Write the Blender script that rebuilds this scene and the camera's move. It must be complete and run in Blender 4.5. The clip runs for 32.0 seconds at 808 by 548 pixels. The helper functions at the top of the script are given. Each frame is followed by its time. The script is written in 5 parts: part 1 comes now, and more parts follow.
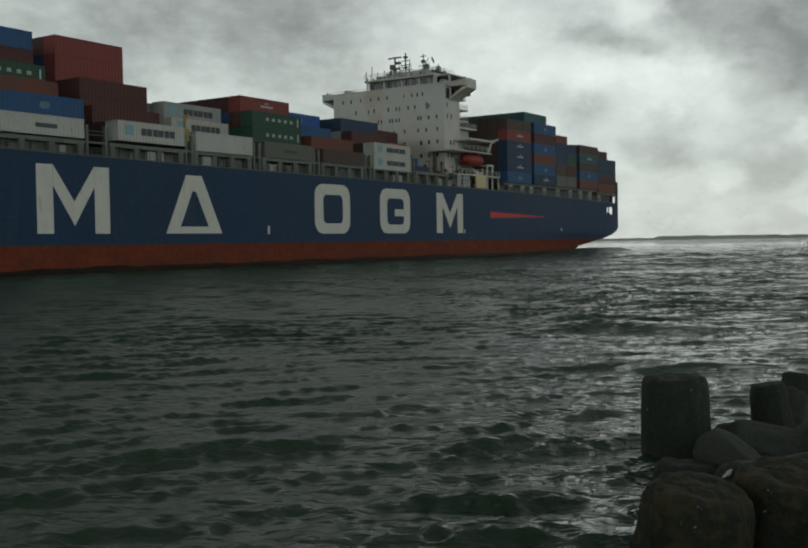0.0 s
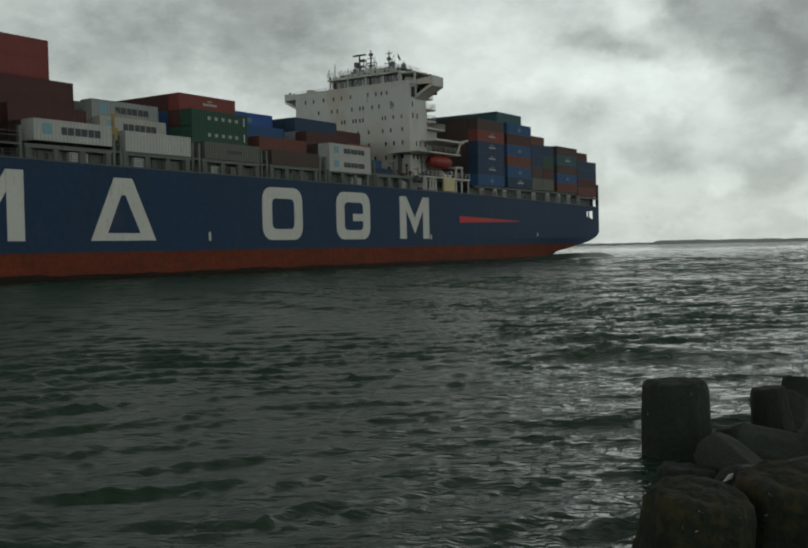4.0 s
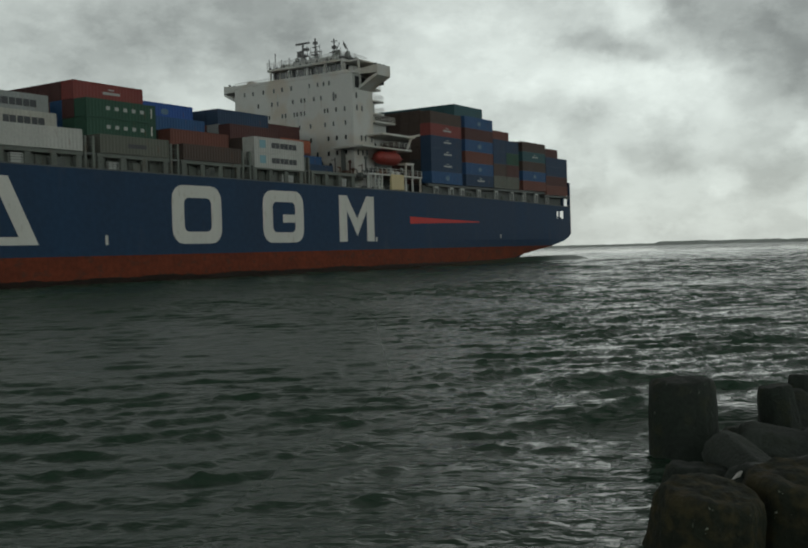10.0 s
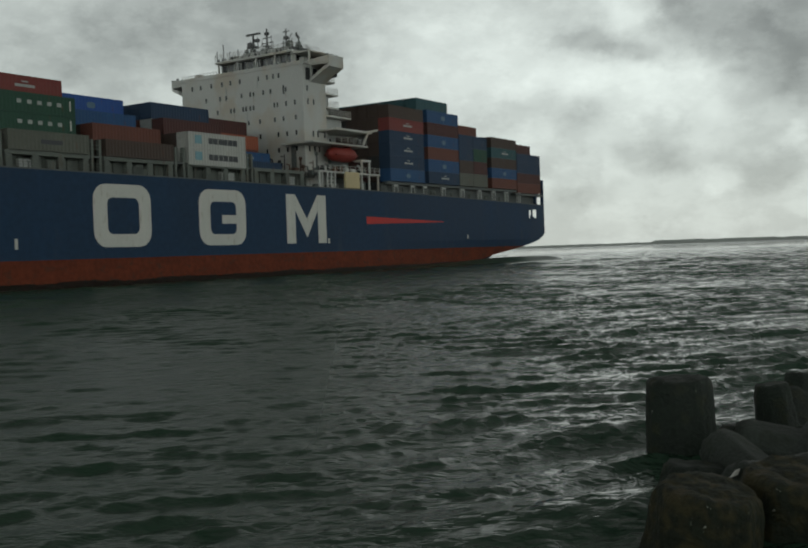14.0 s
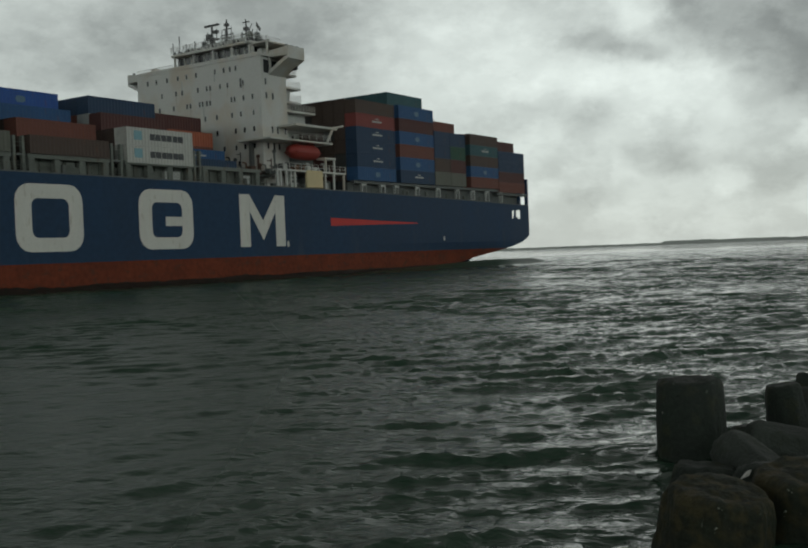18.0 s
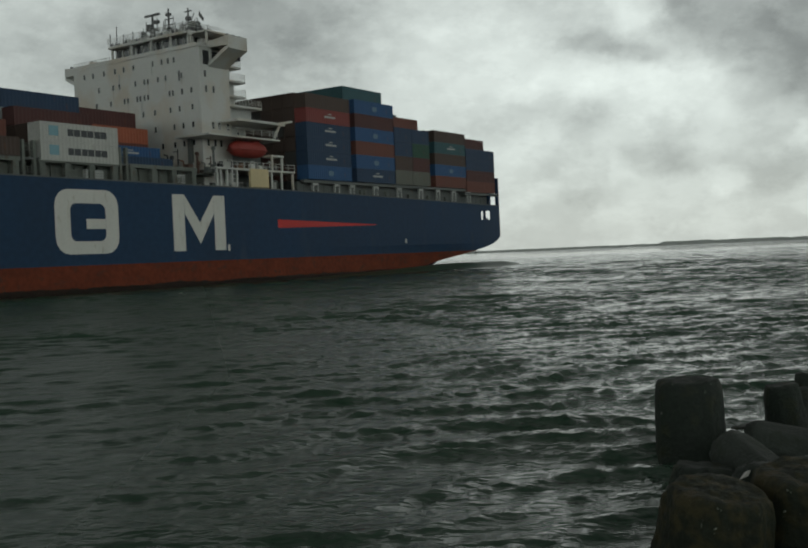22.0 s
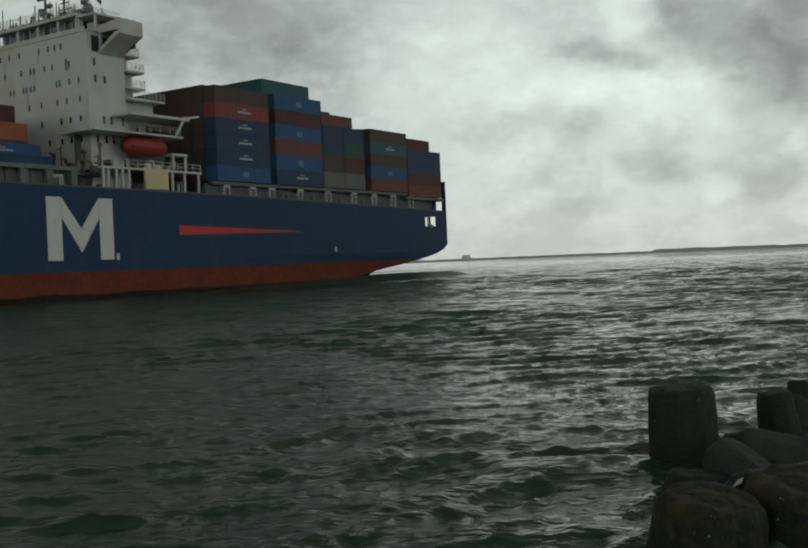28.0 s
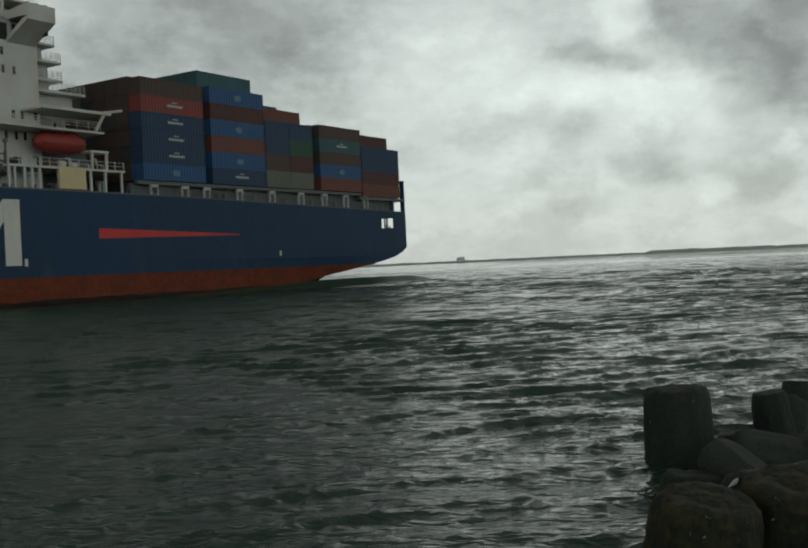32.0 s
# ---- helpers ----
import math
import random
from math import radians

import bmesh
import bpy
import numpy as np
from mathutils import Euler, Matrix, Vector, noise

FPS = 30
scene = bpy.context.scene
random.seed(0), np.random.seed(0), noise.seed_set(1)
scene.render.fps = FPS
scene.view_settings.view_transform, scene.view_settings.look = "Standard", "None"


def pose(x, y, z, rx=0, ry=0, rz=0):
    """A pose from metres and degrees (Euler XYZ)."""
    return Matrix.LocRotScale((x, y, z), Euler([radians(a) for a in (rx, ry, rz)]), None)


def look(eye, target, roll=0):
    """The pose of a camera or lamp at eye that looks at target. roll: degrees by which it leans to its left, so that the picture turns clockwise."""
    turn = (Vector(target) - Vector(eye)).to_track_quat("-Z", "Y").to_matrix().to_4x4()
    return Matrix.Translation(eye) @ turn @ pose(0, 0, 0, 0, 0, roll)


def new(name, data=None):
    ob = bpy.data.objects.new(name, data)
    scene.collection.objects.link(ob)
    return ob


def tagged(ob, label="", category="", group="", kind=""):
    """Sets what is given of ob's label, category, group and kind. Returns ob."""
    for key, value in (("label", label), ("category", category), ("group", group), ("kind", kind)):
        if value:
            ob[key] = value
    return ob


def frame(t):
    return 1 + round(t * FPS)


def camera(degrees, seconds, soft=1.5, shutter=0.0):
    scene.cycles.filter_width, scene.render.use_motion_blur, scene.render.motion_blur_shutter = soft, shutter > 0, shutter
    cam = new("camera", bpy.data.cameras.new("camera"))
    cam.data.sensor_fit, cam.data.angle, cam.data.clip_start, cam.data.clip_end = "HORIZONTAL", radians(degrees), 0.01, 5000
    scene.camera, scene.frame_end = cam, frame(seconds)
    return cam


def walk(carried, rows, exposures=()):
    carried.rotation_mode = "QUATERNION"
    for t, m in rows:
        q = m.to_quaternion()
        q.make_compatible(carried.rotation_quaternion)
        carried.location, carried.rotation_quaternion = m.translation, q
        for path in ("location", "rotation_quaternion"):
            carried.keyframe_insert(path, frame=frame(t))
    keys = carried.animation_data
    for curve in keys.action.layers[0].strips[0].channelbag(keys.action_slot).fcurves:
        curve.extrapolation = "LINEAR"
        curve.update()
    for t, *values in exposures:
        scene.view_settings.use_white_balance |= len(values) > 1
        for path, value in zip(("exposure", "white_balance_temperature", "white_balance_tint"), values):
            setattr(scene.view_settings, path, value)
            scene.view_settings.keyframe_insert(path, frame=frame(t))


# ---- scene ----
# ---- camera ----
EYE = Vector((0.0, 0.0, 3.27))
cam = camera(43.48, 32.0, soft=2.1)
# seconds, turn to the right, tilt, and lean of the hand-held camera in degrees
LOOKS = (
    (0, -0.010, -1.740, 0.970),
    (0.5, 0.070, -1.710, 1.050),
    (1, 0.080, -1.680, 1.140),
    (1.5, 0.070, -1.620, 1.180),
    (2, 0.040, -1.610, 1.250),
    (2.5, 0.040, -1.580, 1.310),
    (3, 0.020, -1.510, 1.270),
    (3.5, 0.040, -1.460, 1.220),
    (5.5, -0.030, -1.330, 1.450),
    (6, -0.050, -1.310, 1.490),
    (6.5, 0.000, -1.300, 1.470),
    (7, 0.010, -1.290, 1.420),
    (7.5, 0.010, -1.280, 1.430),
    (8, 0.030, -1.280, 1.480),
    (8.5, 0.020, -1.270, 1.560),
    (9, 0.040, -1.310, 1.580),
    (9.5, -0.050, -1.270, 1.560),
    (10, -0.060, -1.290, 1.560),
    (10.5, -0.030, -1.320, 1.660),
    (11, -0.030, -1.370, 1.780),
    (11.5, -0.010, -1.390, 1.840),
    (12, 0.040, -1.380, 1.810),
    (12.5, 0.090, -1.340, 1.780),
    (13, 0.150, -1.320, 1.780),
    (13.5, 0.130, -1.280, 1.850),
    (14, 0.140, -1.260, 1.960),
    (14.5, 0.110, -1.230, 2.030),
    (16.5, -0.390, -1.100, 2.080),
    (17, -0.410, -1.100, 2.090),
    (17.5, -0.380, -1.122, 2.128),
    (18, -0.380, -1.143, 2.197),
    (18.5, -0.380, -1.165, 2.245),
    (19, -0.400, -1.187, 2.243),
    (19.5, -0.370, -1.168, 2.232),
    (20, -0.300, -1.160, 2.270),
    (20.5, -0.260, -1.162, 2.338),
    (21, -0.250, -1.153, 2.407),
    (21.5, -0.270, -1.105, 2.445),
    (22, -0.280, -1.047, 2.443),
    (22.5, -0.330, -1.008, 2.452),
    (23, -0.430, -1.010, 2.430),
    (23.5, -0.360, -0.930, 2.270),
    (24, -0.290, -0.900, 2.110),
    (24.5, -0.290, -0.850, 2.060),
    (25, -0.230, -0.810, 2.030),
    (25.5, -0.150, -0.740, 2.010),
    (27.5, 0.120, -0.600, 2.270),
    (28, 0.100, -0.660, 2.340),
    (28.5, 0.190, -0.570, 2.280),
    (29, 0.210, -0.540, 2.240),
    (29.5, 0.140, -0.500, 2.310),
    (30, 0.170, -0.500, 2.380),
    (30.5, 0.250, -0.450, 2.360),
    (31, 0.320, -0.430, 2.330),
    (31.5, 0.370, -0.430, 2.440),
    (32, 0.400, -0.540, 2.610),
)


def aim(t, turn, tilt, lean):
    a, b = radians(turn), radians(tilt)
    way = Vector((math.sin(a) * math.cos(b), math.cos(a) * math.cos(b), math.sin(b)))
    # the holder shifts his weight a little between the third and the ninth second
    k = min(1.0, max(0.0, (t - 3.0) / 6.0))
    eye = EYE + Vector((-0.075, 0.0, -0.035)) * (k * k * (3 - 2 * k))
    return look(eye, eye + way, -lean)


walk(cam, [(t, aim(t, a, b, c)) for t, a, b, c in LOOKS], exposures=((0.0, 0.0), (32.0, 0.0)))

# ---- the ship's course ----
HEADING, OFFING = radians(56.548), 106.65


def ship_pose(t):
    s = -270.68 + 3.3041 * t + 0.2039 * (t - 16) ** 2 / 100
    x = -math.sin(HEADING) * OFFING - math.cos(HEADING) * s
    y = math.cos(HEADING) * OFFING - math.sin(HEADING) * s
    return pose(x, y, 0, 0, 0, 180 + math.degrees(HEADING))


TIMES = (0, 4, 8, 12, 16, 20, 24, 28, 32)

# ---- sky and light ----
SUN_AZ, SUN_EL = 13.0, 46.0
OVERHEAD = (0.026, 0.19)
world = bpy.data.worlds.new("overcast_sky")
scene.world = world
world.use_nodes = True
wt = world.node_tree
wt.nodes.clear()


def wnode(kind, **settings):
    n = wt.nodes.new(kind)
    for key, value in settings.items():
        if key == "operation":
            n.operation = value
        elif key == "blend":
            n.blend_type = value
    return n


def wmath(op, a, b=None):
    n = wnode("ShaderNodeMath", operation=op)
    for i, v in enumerate((a, b)):
        if v is None:
            continue
        if isinstance(v, (int, float)):
            n.inputs[i].default_value = v
        else:
            wt.links.new(v, n.inputs[i])
    return n.outputs[0]


def cloud_noise(vector, scale, detail, rough):
    n = wnode("ShaderNodeTexNoise")
    n.inputs["Scale"].default_value = scale
    n.inputs["Detail"].default_value = detail
    n.inputs["Roughness"].default_value = rough
    wt.links.new(vector, n.inputs["Vector"])
    return n


coord = wnode("ShaderNodeTexCoord").outputs["Generated"]
sep = wnode("ShaderNodeSeparateXYZ")
wt.links.new(coord, sep.inputs[0])
azimuth = wmath("MULTIPLY", wmath("ARCTAN2", sep.outputs[0], sep.outputs[1]), 57.2958)
height = wmath("MULTIPLY", wmath("ARCSINE", sep.outputs[2]), 57.2958)
curl = cloud_noise(coord, 14.0, 6.0, 0.55)
curl_xyz = wnode("ShaderNodeSeparateColor")
wt.links.new(curl.outputs["Color"], curl_xyz.inputs[0])
az_w = wmath("ADD", azimuth, wmath("MULTIPLY", wmath("SUBTRACT", curl_xyz.outputs[0], 0.5), 5.0))
el_w = wmath("ADD", height, wmath("MULTIPLY", wmath("SUBTRACT", curl_xyz.outputs[1], 0.5), 3.6))
# cloud masses: azimuth, elevation, width, height (degrees), brightness
CLOUDS = (
    (18.0, 14.4, 4.9, 4.2, -0.25), (25.2, 11.4, 4.9, 5.6, -0.26), (19.6, 9.3, 2.6, 2.0, -0.15), (15.6, 11.4, 1.6, 1.2, -0.06), (11.1, 11.0, 1.6, 0.85, -0.16), (12.7, 10.4, 1.3, 0.6, -0.10), (9.2, 11.3, 0.7, 0.4, -0.07),
    (4.3, 11.0, 4.6, 3.2, 0.14), (12.9, 13.0, 1.3, 1.4, 0.16), (14.2, 8.3, 5.0, 1.5, 0.20), (8.5, 8.8, 2.6, 1.5, 0.12),
    (9.6, 6.2, 1.5, 0.9, -0.10), (14.2, 4.9, 1.9, 1.0, -0.11), (20.3, 3.9, 1.9, 1.4, -0.12), (10.3, 3.0, 2.0, 0.6, -0.08), (17.2, 6.3, 1.4, 1.0, 0.10),
    (17.7, 3.4, 1.0, 1.1, 0.13), (7.1, 5.8, 1.4, 1.0, 0.09), (7.3, 3.1, 1.6, 0.9, 0.08), (12.5, 4.3, 0.8, 0.7, 0.09), (7.0, 7.9, 1.4, 0.5, -0.07),
    (15.8, 4.3, 0.9, 0.6, -0.05), (21.8, 5.6, 1.0, 0.7, 0.10), (13.2, 1.8, 3.0, 0.6, 0.03), (5.0, 4.6, 1.6, 1.8, 0.03),
    (-9.0, 13.4, 8.0, 3.1, -0.23), (-5.8, 9.8, 4.5, 2.4, -0.12), (-17.0, 10.5, 5.0, 2.5, -0.20), (-16.0, 7.0, 5.0, 2.0, 0.0),
)
total = None
for a0, e0, wa, we, w in CLOUDS:
    da = wmath("DIVIDE", wmath("SUBTRACT", az_w, a0), wa)
    de = wmath("DIVIDE", wmath("SUBTRACT", el_w, e0), we)
    d2 = wmath("ADD", wmath("MULTIPLY", da, da), wmath("MULTIPLY", de, de))
    v = wmath("MULTIPLY", wmath("EXPONENT", wmath("MULTIPLY", wmath("POWER", d2, 3.2 if wa > 4.7 and a0 > 15 else 2.2), -1.0)), w)
    total = v if total is None else wmath("ADD", total, v)
squash = wnode("ShaderNodeMapping")
squash.inputs["Scale"].default_value = (1.0, 1.0, 1.75)
squash.inputs["Location"].default_value = (0.37, 0.11, 0.05)
wt.links.new(coord, squash.inputs[0])
fine = cloud_noise(squash.outputs[0], 26.0, 7.0, 0.56)
broad = cloud_noise(coord, 4.0, 6.0, 0.55)
total = wmath("ADD", total, wmath("MULTIPLY", wmath("SUBTRACT", fine.outputs["Fac"], 0.5), 0.13))
total = wmath("ADD", total, wmath("MULTIPLY", wmath("SUBTRACT", broad.outputs["Fac"], 0.5), 0.08))
# heaped cloud with firmer edges, strongest low over the far shore
for grain, amount in ((11.0, 0.070), (23.0, 0.042)):
    heap = cloud_noise(squash.outputs[0], grain, 9.0, 0.60)
    firm = wnode("ShaderNodeMapRange")
    firm.interpolation_type = "SMOOTHSTEP"
    for k, v in enumerate((0.43, 0.57, -0.5, 0.5)):
        firm.inputs[k + 1].default_value = v
    wt.links.new(heap.outputs["Fac"], firm.inputs[0])
    total = wmath("ADD", total, wmath("MULTIPLY", firm.outputs[0], amount))
value = wmath("ADD", total, 0.60)
# the cloud deck is thicker and darker overhead than along the horizon
overhead = wnode("ShaderNodeMapRange")
overhead.interpolation_type = "SMOOTHSTEP"
for k, v in enumerate((11.5, 25.0, 1.0, 0.2)):
    overhead.inputs[k + 1].default_value = v
wt.links.new(height, overhead.inputs[0])
# and thinner towards the right, where the veiled sun stands
thin = wnode("ShaderNodeMapRange")
thin.interpolation_type = "SMOOTHSTEP"
for k, v in enumerate((-0.20, 0.24, OVERHEAD[0], OVERHEAD[1])):
    thin.inputs[k + 1].default_value = v
wt.links.new(sep.outputs[0], thin.inputs[0])
wt.links.new(thin.outputs[0], overhead.inputs[4])
value = wmath("MULTIPLY", value, overhead.outputs[0])
# the deck of cloud breaks up over the land behind
behind = wnode("ShaderNodeMapRange")
behind.interpolation_type = "SMOOTHSTEP"
for k, v in enumerate((0.15, -0.55, 1.0, 1.9)):
    behind.inputs[k + 1].default_value = v
wt.links.new(sep.outputs[1], behind.inputs[0])
value = wmath("MULTIPLY", value, behind.outputs[0])
ramp = wnode("ShaderNodeCombineColor")
for k, tint in enumerate((0.912, 1.0, 0.942)):
    wt.links.new(wmath("MULTIPLY", value, tint), ramp.inputs[k])
nishita = wnode("ShaderNodeTexSky")
nishita.sky_type, nishita.sun_disc = "NISHITA", False
nishita.sun_elevation, nishita.sun_rotation = radians(SUN_EL), radians(SUN_AZ)
bg_sky, bg_cloud, both, wout = wnode("ShaderNodeBackground"), wnode("ShaderNodeBackground"), wnode("ShaderNodeAddShader"), wnode("ShaderNodeOutputWorld")
bg_sky.inputs["Strength"].default_value, bg_cloud.inputs["Strength"].default_value = 0.004, 1.0
wt.links.new(nishita.outputs[0], bg_sky.inputs[0])
wt.links.new(ramp.outputs[0], bg_cloud.inputs[0])
wt.links.new(bg_sky.outputs[0], both.inputs[0])
wt.links.new(bg_cloud.outputs[0], both.inputs[1])
wt.links.new(both.outputs[0], wout.inputs[0])

sun = new("sun", bpy.data.lights.new("sun", "SUN"))
sun.data.energy, sun.data.angle, sun.data.color = 0.25, radians(120), (1.0, 0.98, 0.94)
sun_way = Vector((math.sin(radians(SUN_AZ)) * math.cos(radians(SUN_EL)), math.cos(radians(SUN_AZ)) * math.cos(radians(SUN_EL)), math.sin(radians(SUN_EL))))
sun.matrix_world = look(sun_way * 300, (0, 0, 0))


# ---- materials ----
def material(name, colour, rough=0.6, metal=0.0, vary=0.25, scale=3.0, grain=40.0, bump=0.15, stain=None, stain_at=0.62, streak=1.0, gloss=0.5):
    """Paint, concrete, steel: a base colour broken up at two scales, with optional stains (streak > 1 draws them out downwards)."""
    m = bpy.data.materials.new(name)
    m.use_nodes = True
    t = m.node_tree
    b = t.nodes["Principled BSDF"]
    b.inputs["Metallic"].default_value = metal
    b.inputs["Specular IOR Level"].default_value = gloss
    co = t.nodes.new("ShaderNodeTexCoord").outputs["Object"]
    mapping = t.nodes.new("ShaderNodeMapping")
    mapping.inputs["Scale"].default_value = (1, 1, 1 / streak)
    t.links.new(co, mapping.inputs[0])

    def tex(s, detail, source):
        n = t.nodes.new("ShaderNodeTexNoise")
        n.inputs["Scale"].default_value, n.inputs["Detail"].default_value = s, detail
        t.links.new(source, n.inputs["Vector"])
        return n.outputs["Fac"]

    def mix(kind, fac, a, c):
        n = t.nodes.new("ShaderNodeMix")
        n.data_type, n.blend_type = "RGBA", kind
        for sock, v in ((n.inputs[0], fac), (n.inputs[6], a), (n.inputs[7], c)):
            if isinstance(v, (int, float)):
                sock.default_value = v
            elif isinstance(v, tuple):
                sock.default_value = (*v, 1)
            else:
                t.links.new(v, sock)
        return n.outputs[2]

    big, small = tex(scale, 6, mapping.outputs[0]), tex(grain, 4, co)
    dark = tuple(c * (1 - vary) for c in colour)
    light = tuple(min(1, c * (1 + vary)) for c in colour)
    col = mix("MIX", big, dark, light)
    g = t.nodes.new("ShaderNodeMapRange")
    g.inputs[1].default_value, g.inputs[2].default_value, g.inputs[3].default_value, g.inputs[4].default_value = 0.3, 0.7, 1 - vary * 0.6, 1.0
    t.links.new(small, g.inputs[0])
    col = mix("MULTIPLY", 1.0, col, g.outputs[0])
    if stain:
        r = t.nodes.new("ShaderNodeValToRGB")
        r.color_ramp.elements[0].position, r.color_ramp.elements[1].position = stain_at, min(1, stain_at + 0.16)
        t.links.new(tex(scale * 2.3, 8, mapping.outputs[0]), r.inputs[0])
        col = mix("MIX", r.outputs[0], col, stain)
    t.links.new(col, b.inputs["Base Color"])
    rr = t.nodes.new("ShaderNodeMapRange")
    rr.inputs[3].default_value, rr.inputs[4].default_value = max(0.05, rough - 0.12), min(1, rough + 0.12)
    t.links.new(big, rr.inputs[0])
    t.links.new(rr.outputs[0], b.inputs["Roughness"])
    if bump:
        bn = t.nodes.new("ShaderNodeBump")
        bn.inputs["Strength"].default_value, bn.inputs["Distance"].default_value = bump, 0.03
        t.links.new(small, bn.inputs["Height"])
        t.links.new(bn.outputs[0], b.inputs["Normal"])
    return m


RUST = (0.16, 0.06, 0.025)
M_HULL = material("navy_hull_paint", (0.013, 0.043, 0.094), 0.6, gloss=0.26, scale=0.12, grain=1.2, vary=0.3, bump=0.1, stain=(0.030, 0.050, 0.085), stain_at=0.6, streak=3)
M_BOOT = material("red_antifouling_paint", (0.175, 0.040, 0.018), 0.75, gloss=0.2, scale=0.25, grain=1.5, vary=0.5, bump=0.1, stain=(0.085, 0.036, 0.022), stain_at=0.55, streak=0.6)
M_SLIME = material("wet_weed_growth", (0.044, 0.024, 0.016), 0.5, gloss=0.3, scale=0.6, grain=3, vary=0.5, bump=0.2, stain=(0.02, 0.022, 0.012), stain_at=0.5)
M_WHITE = material("white_marking_paint", (0.62, 0.61, 0.56), 0.6, scale=0.5, grain=3, vary=0.12, stain=(0.34, 0.30, 0.22), stain_at=0.60, streak=3)
M_REDMARK = material("red_marking_paint", (0.55, 0.035, 0.03), 0.6, scale=0.5, grain=3, vary=0.2)
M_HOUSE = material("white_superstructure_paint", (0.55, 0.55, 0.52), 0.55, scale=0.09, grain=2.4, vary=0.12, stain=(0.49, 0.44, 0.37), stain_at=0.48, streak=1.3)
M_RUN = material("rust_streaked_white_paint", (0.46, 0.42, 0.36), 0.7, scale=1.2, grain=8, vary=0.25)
# a dimmer rust-stained white; on the balcony walls its tone paints in shade
M_HOUSE_DIM = material("dim_weathered_white_steel", (0.46, 0.47, 0.45), 0.6, scale=0.6, grain=5, vary=0.2, stain=RUST, stain_at=0.68, streak=4)
M_GREY = material("grey_deck_steel", (0.12, 0.132, 0.125), 0.65, scale=0.7, grain=6, vary=0.3, stain=(0.14, 0.09, 0.06), stain_at=0.62, streak=3)
M_LIGHTGREY = material("light_grey_steel", (0.155, 0.172, 0.15), 0.65, scale=0.5, grain=4, vary=0.4, stain=(0.11, 0.085, 0.06), stain_at=0.56, streak=3)
M_RUSTY = material("rusty_deck_gear", (0.17, 0.085, 0.045), 0.8, scale=1.0, grain=8, vary=0.4, stain=(0.06, 0.04, 0.03), stain_at=0.5)
M_DECK = material("oxide_deck_paint", (0.10, 0.055, 0.04), 0.8, scale=0.5, grain=5, vary=0.3)
M_DARK = material("dark_recess_steel", (0.03, 0.032, 0.034), 0.8, scale=1, grain=6, vary=0.3)
M_GLASS = material("dark_window_glass", (0.012, 0.015, 0.018), 0.22, scale=1, grain=5, vary=0.2, bump=0, gloss=0.6)
M_CREAM = material("cream_locker_paint", (0.60, 0.49, 0.28), 0.6, scale=0.8, grain=6, vary=0.15, stain=RUST, stain_at=0.7, streak=3)
M_ORANGE = material("orange_lifeboat_shell", (0.27, 0.034, 0.024), 0.6, scale=0.8, grain=6, vary=0.2)
M_MAST = material("grey_mast_steel", (0.12, 0.12, 0.12), 0.6, scale=2, grain=10, vary=0.3)
M_YELLOW = material("ochre_post_paint", (0.34, 0.25, 0.08), 0.6, scale=1, grain=10, vary=0.3)
M_FADED = material("faded_white_marking_paint", (0.40, 0.41, 0.39), 0.6, scale=2, grain=8, vary=0.3)
M_BLACKMARK = material("dark_grey_marking_paint", (0.06, 0.065, 0.07), 0.6, scale=1, grain=6, vary=0.2)
M_SKYMARK = material("light_blue_marking_paint", (0.20, 0.37, 0.43), 0.6, scale=1, grain=6, vary=0.15)
M_PALEBLUE = material("pale_blue_marking_paint", (0.11, 0.19, 0.26), 0.6, scale=1, grain=6, vary=0.2)
BOX_PAINT = {}
for key, colour in dict(white=(0.47, 0.47, 0.43), cream=(0.44, 0.425, 0.365), grey=(0.30, 0.32, 0.31), navy=(0.013, 0.047, 0.105), blue=(0.011, 0.085, 0.225),
                        brightblue=(0.012, 0.090, 0.36), teal=(0.024, 0.10, 0.115), green=(0.015, 0.080, 0.046), dull=(0.125, 0.13, 0.102), red=(0.235, 0.038, 0.030),
                        darkred=(0.085, 0.024, 0.02), rust=(0.16, 0.045, 0.026), orange=(0.38, 0.085, 0.028), dark=(0.045, 0.045, 0.042), brown=(0.074, 0.046, 0.034)).items():
    # haze put into the paint: each colour is greyed and lifted off black
    grey = 0.3 * colour[0] + 0.55 * colour[1] + 0.15 * colour[2]
    colour = tuple(0.86 * c + 0.14 * grey + 0.010 for c in colour)
    BOX_PAINT[key] = material(key + "_hazed_container_paint", colour, 0.55, scale=0.35, grain=3, vary=0.22, stain=tuple(0.5 * c + 0.5 * r for c, r in zip(colour, RUST)), stain_at=0.66, streak=3, gloss=0.25)
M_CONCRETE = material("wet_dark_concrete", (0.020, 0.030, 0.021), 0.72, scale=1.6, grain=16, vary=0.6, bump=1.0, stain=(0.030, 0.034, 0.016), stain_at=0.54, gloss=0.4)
# grey concrete made paler: sky light on the tilted legs is in the colour
M_PALE_CONCRETE = material("skylit_grey_concrete", (0.046, 0.056, 0.046), 0.7, scale=1.6, grain=16, vary=0.5, bump=0.8, stain=(0.030, 0.038, 0.026), stain_at=0.55, gloss=0.4)


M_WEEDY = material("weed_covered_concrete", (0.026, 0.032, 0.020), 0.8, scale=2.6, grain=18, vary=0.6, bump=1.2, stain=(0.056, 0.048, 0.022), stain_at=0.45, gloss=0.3)


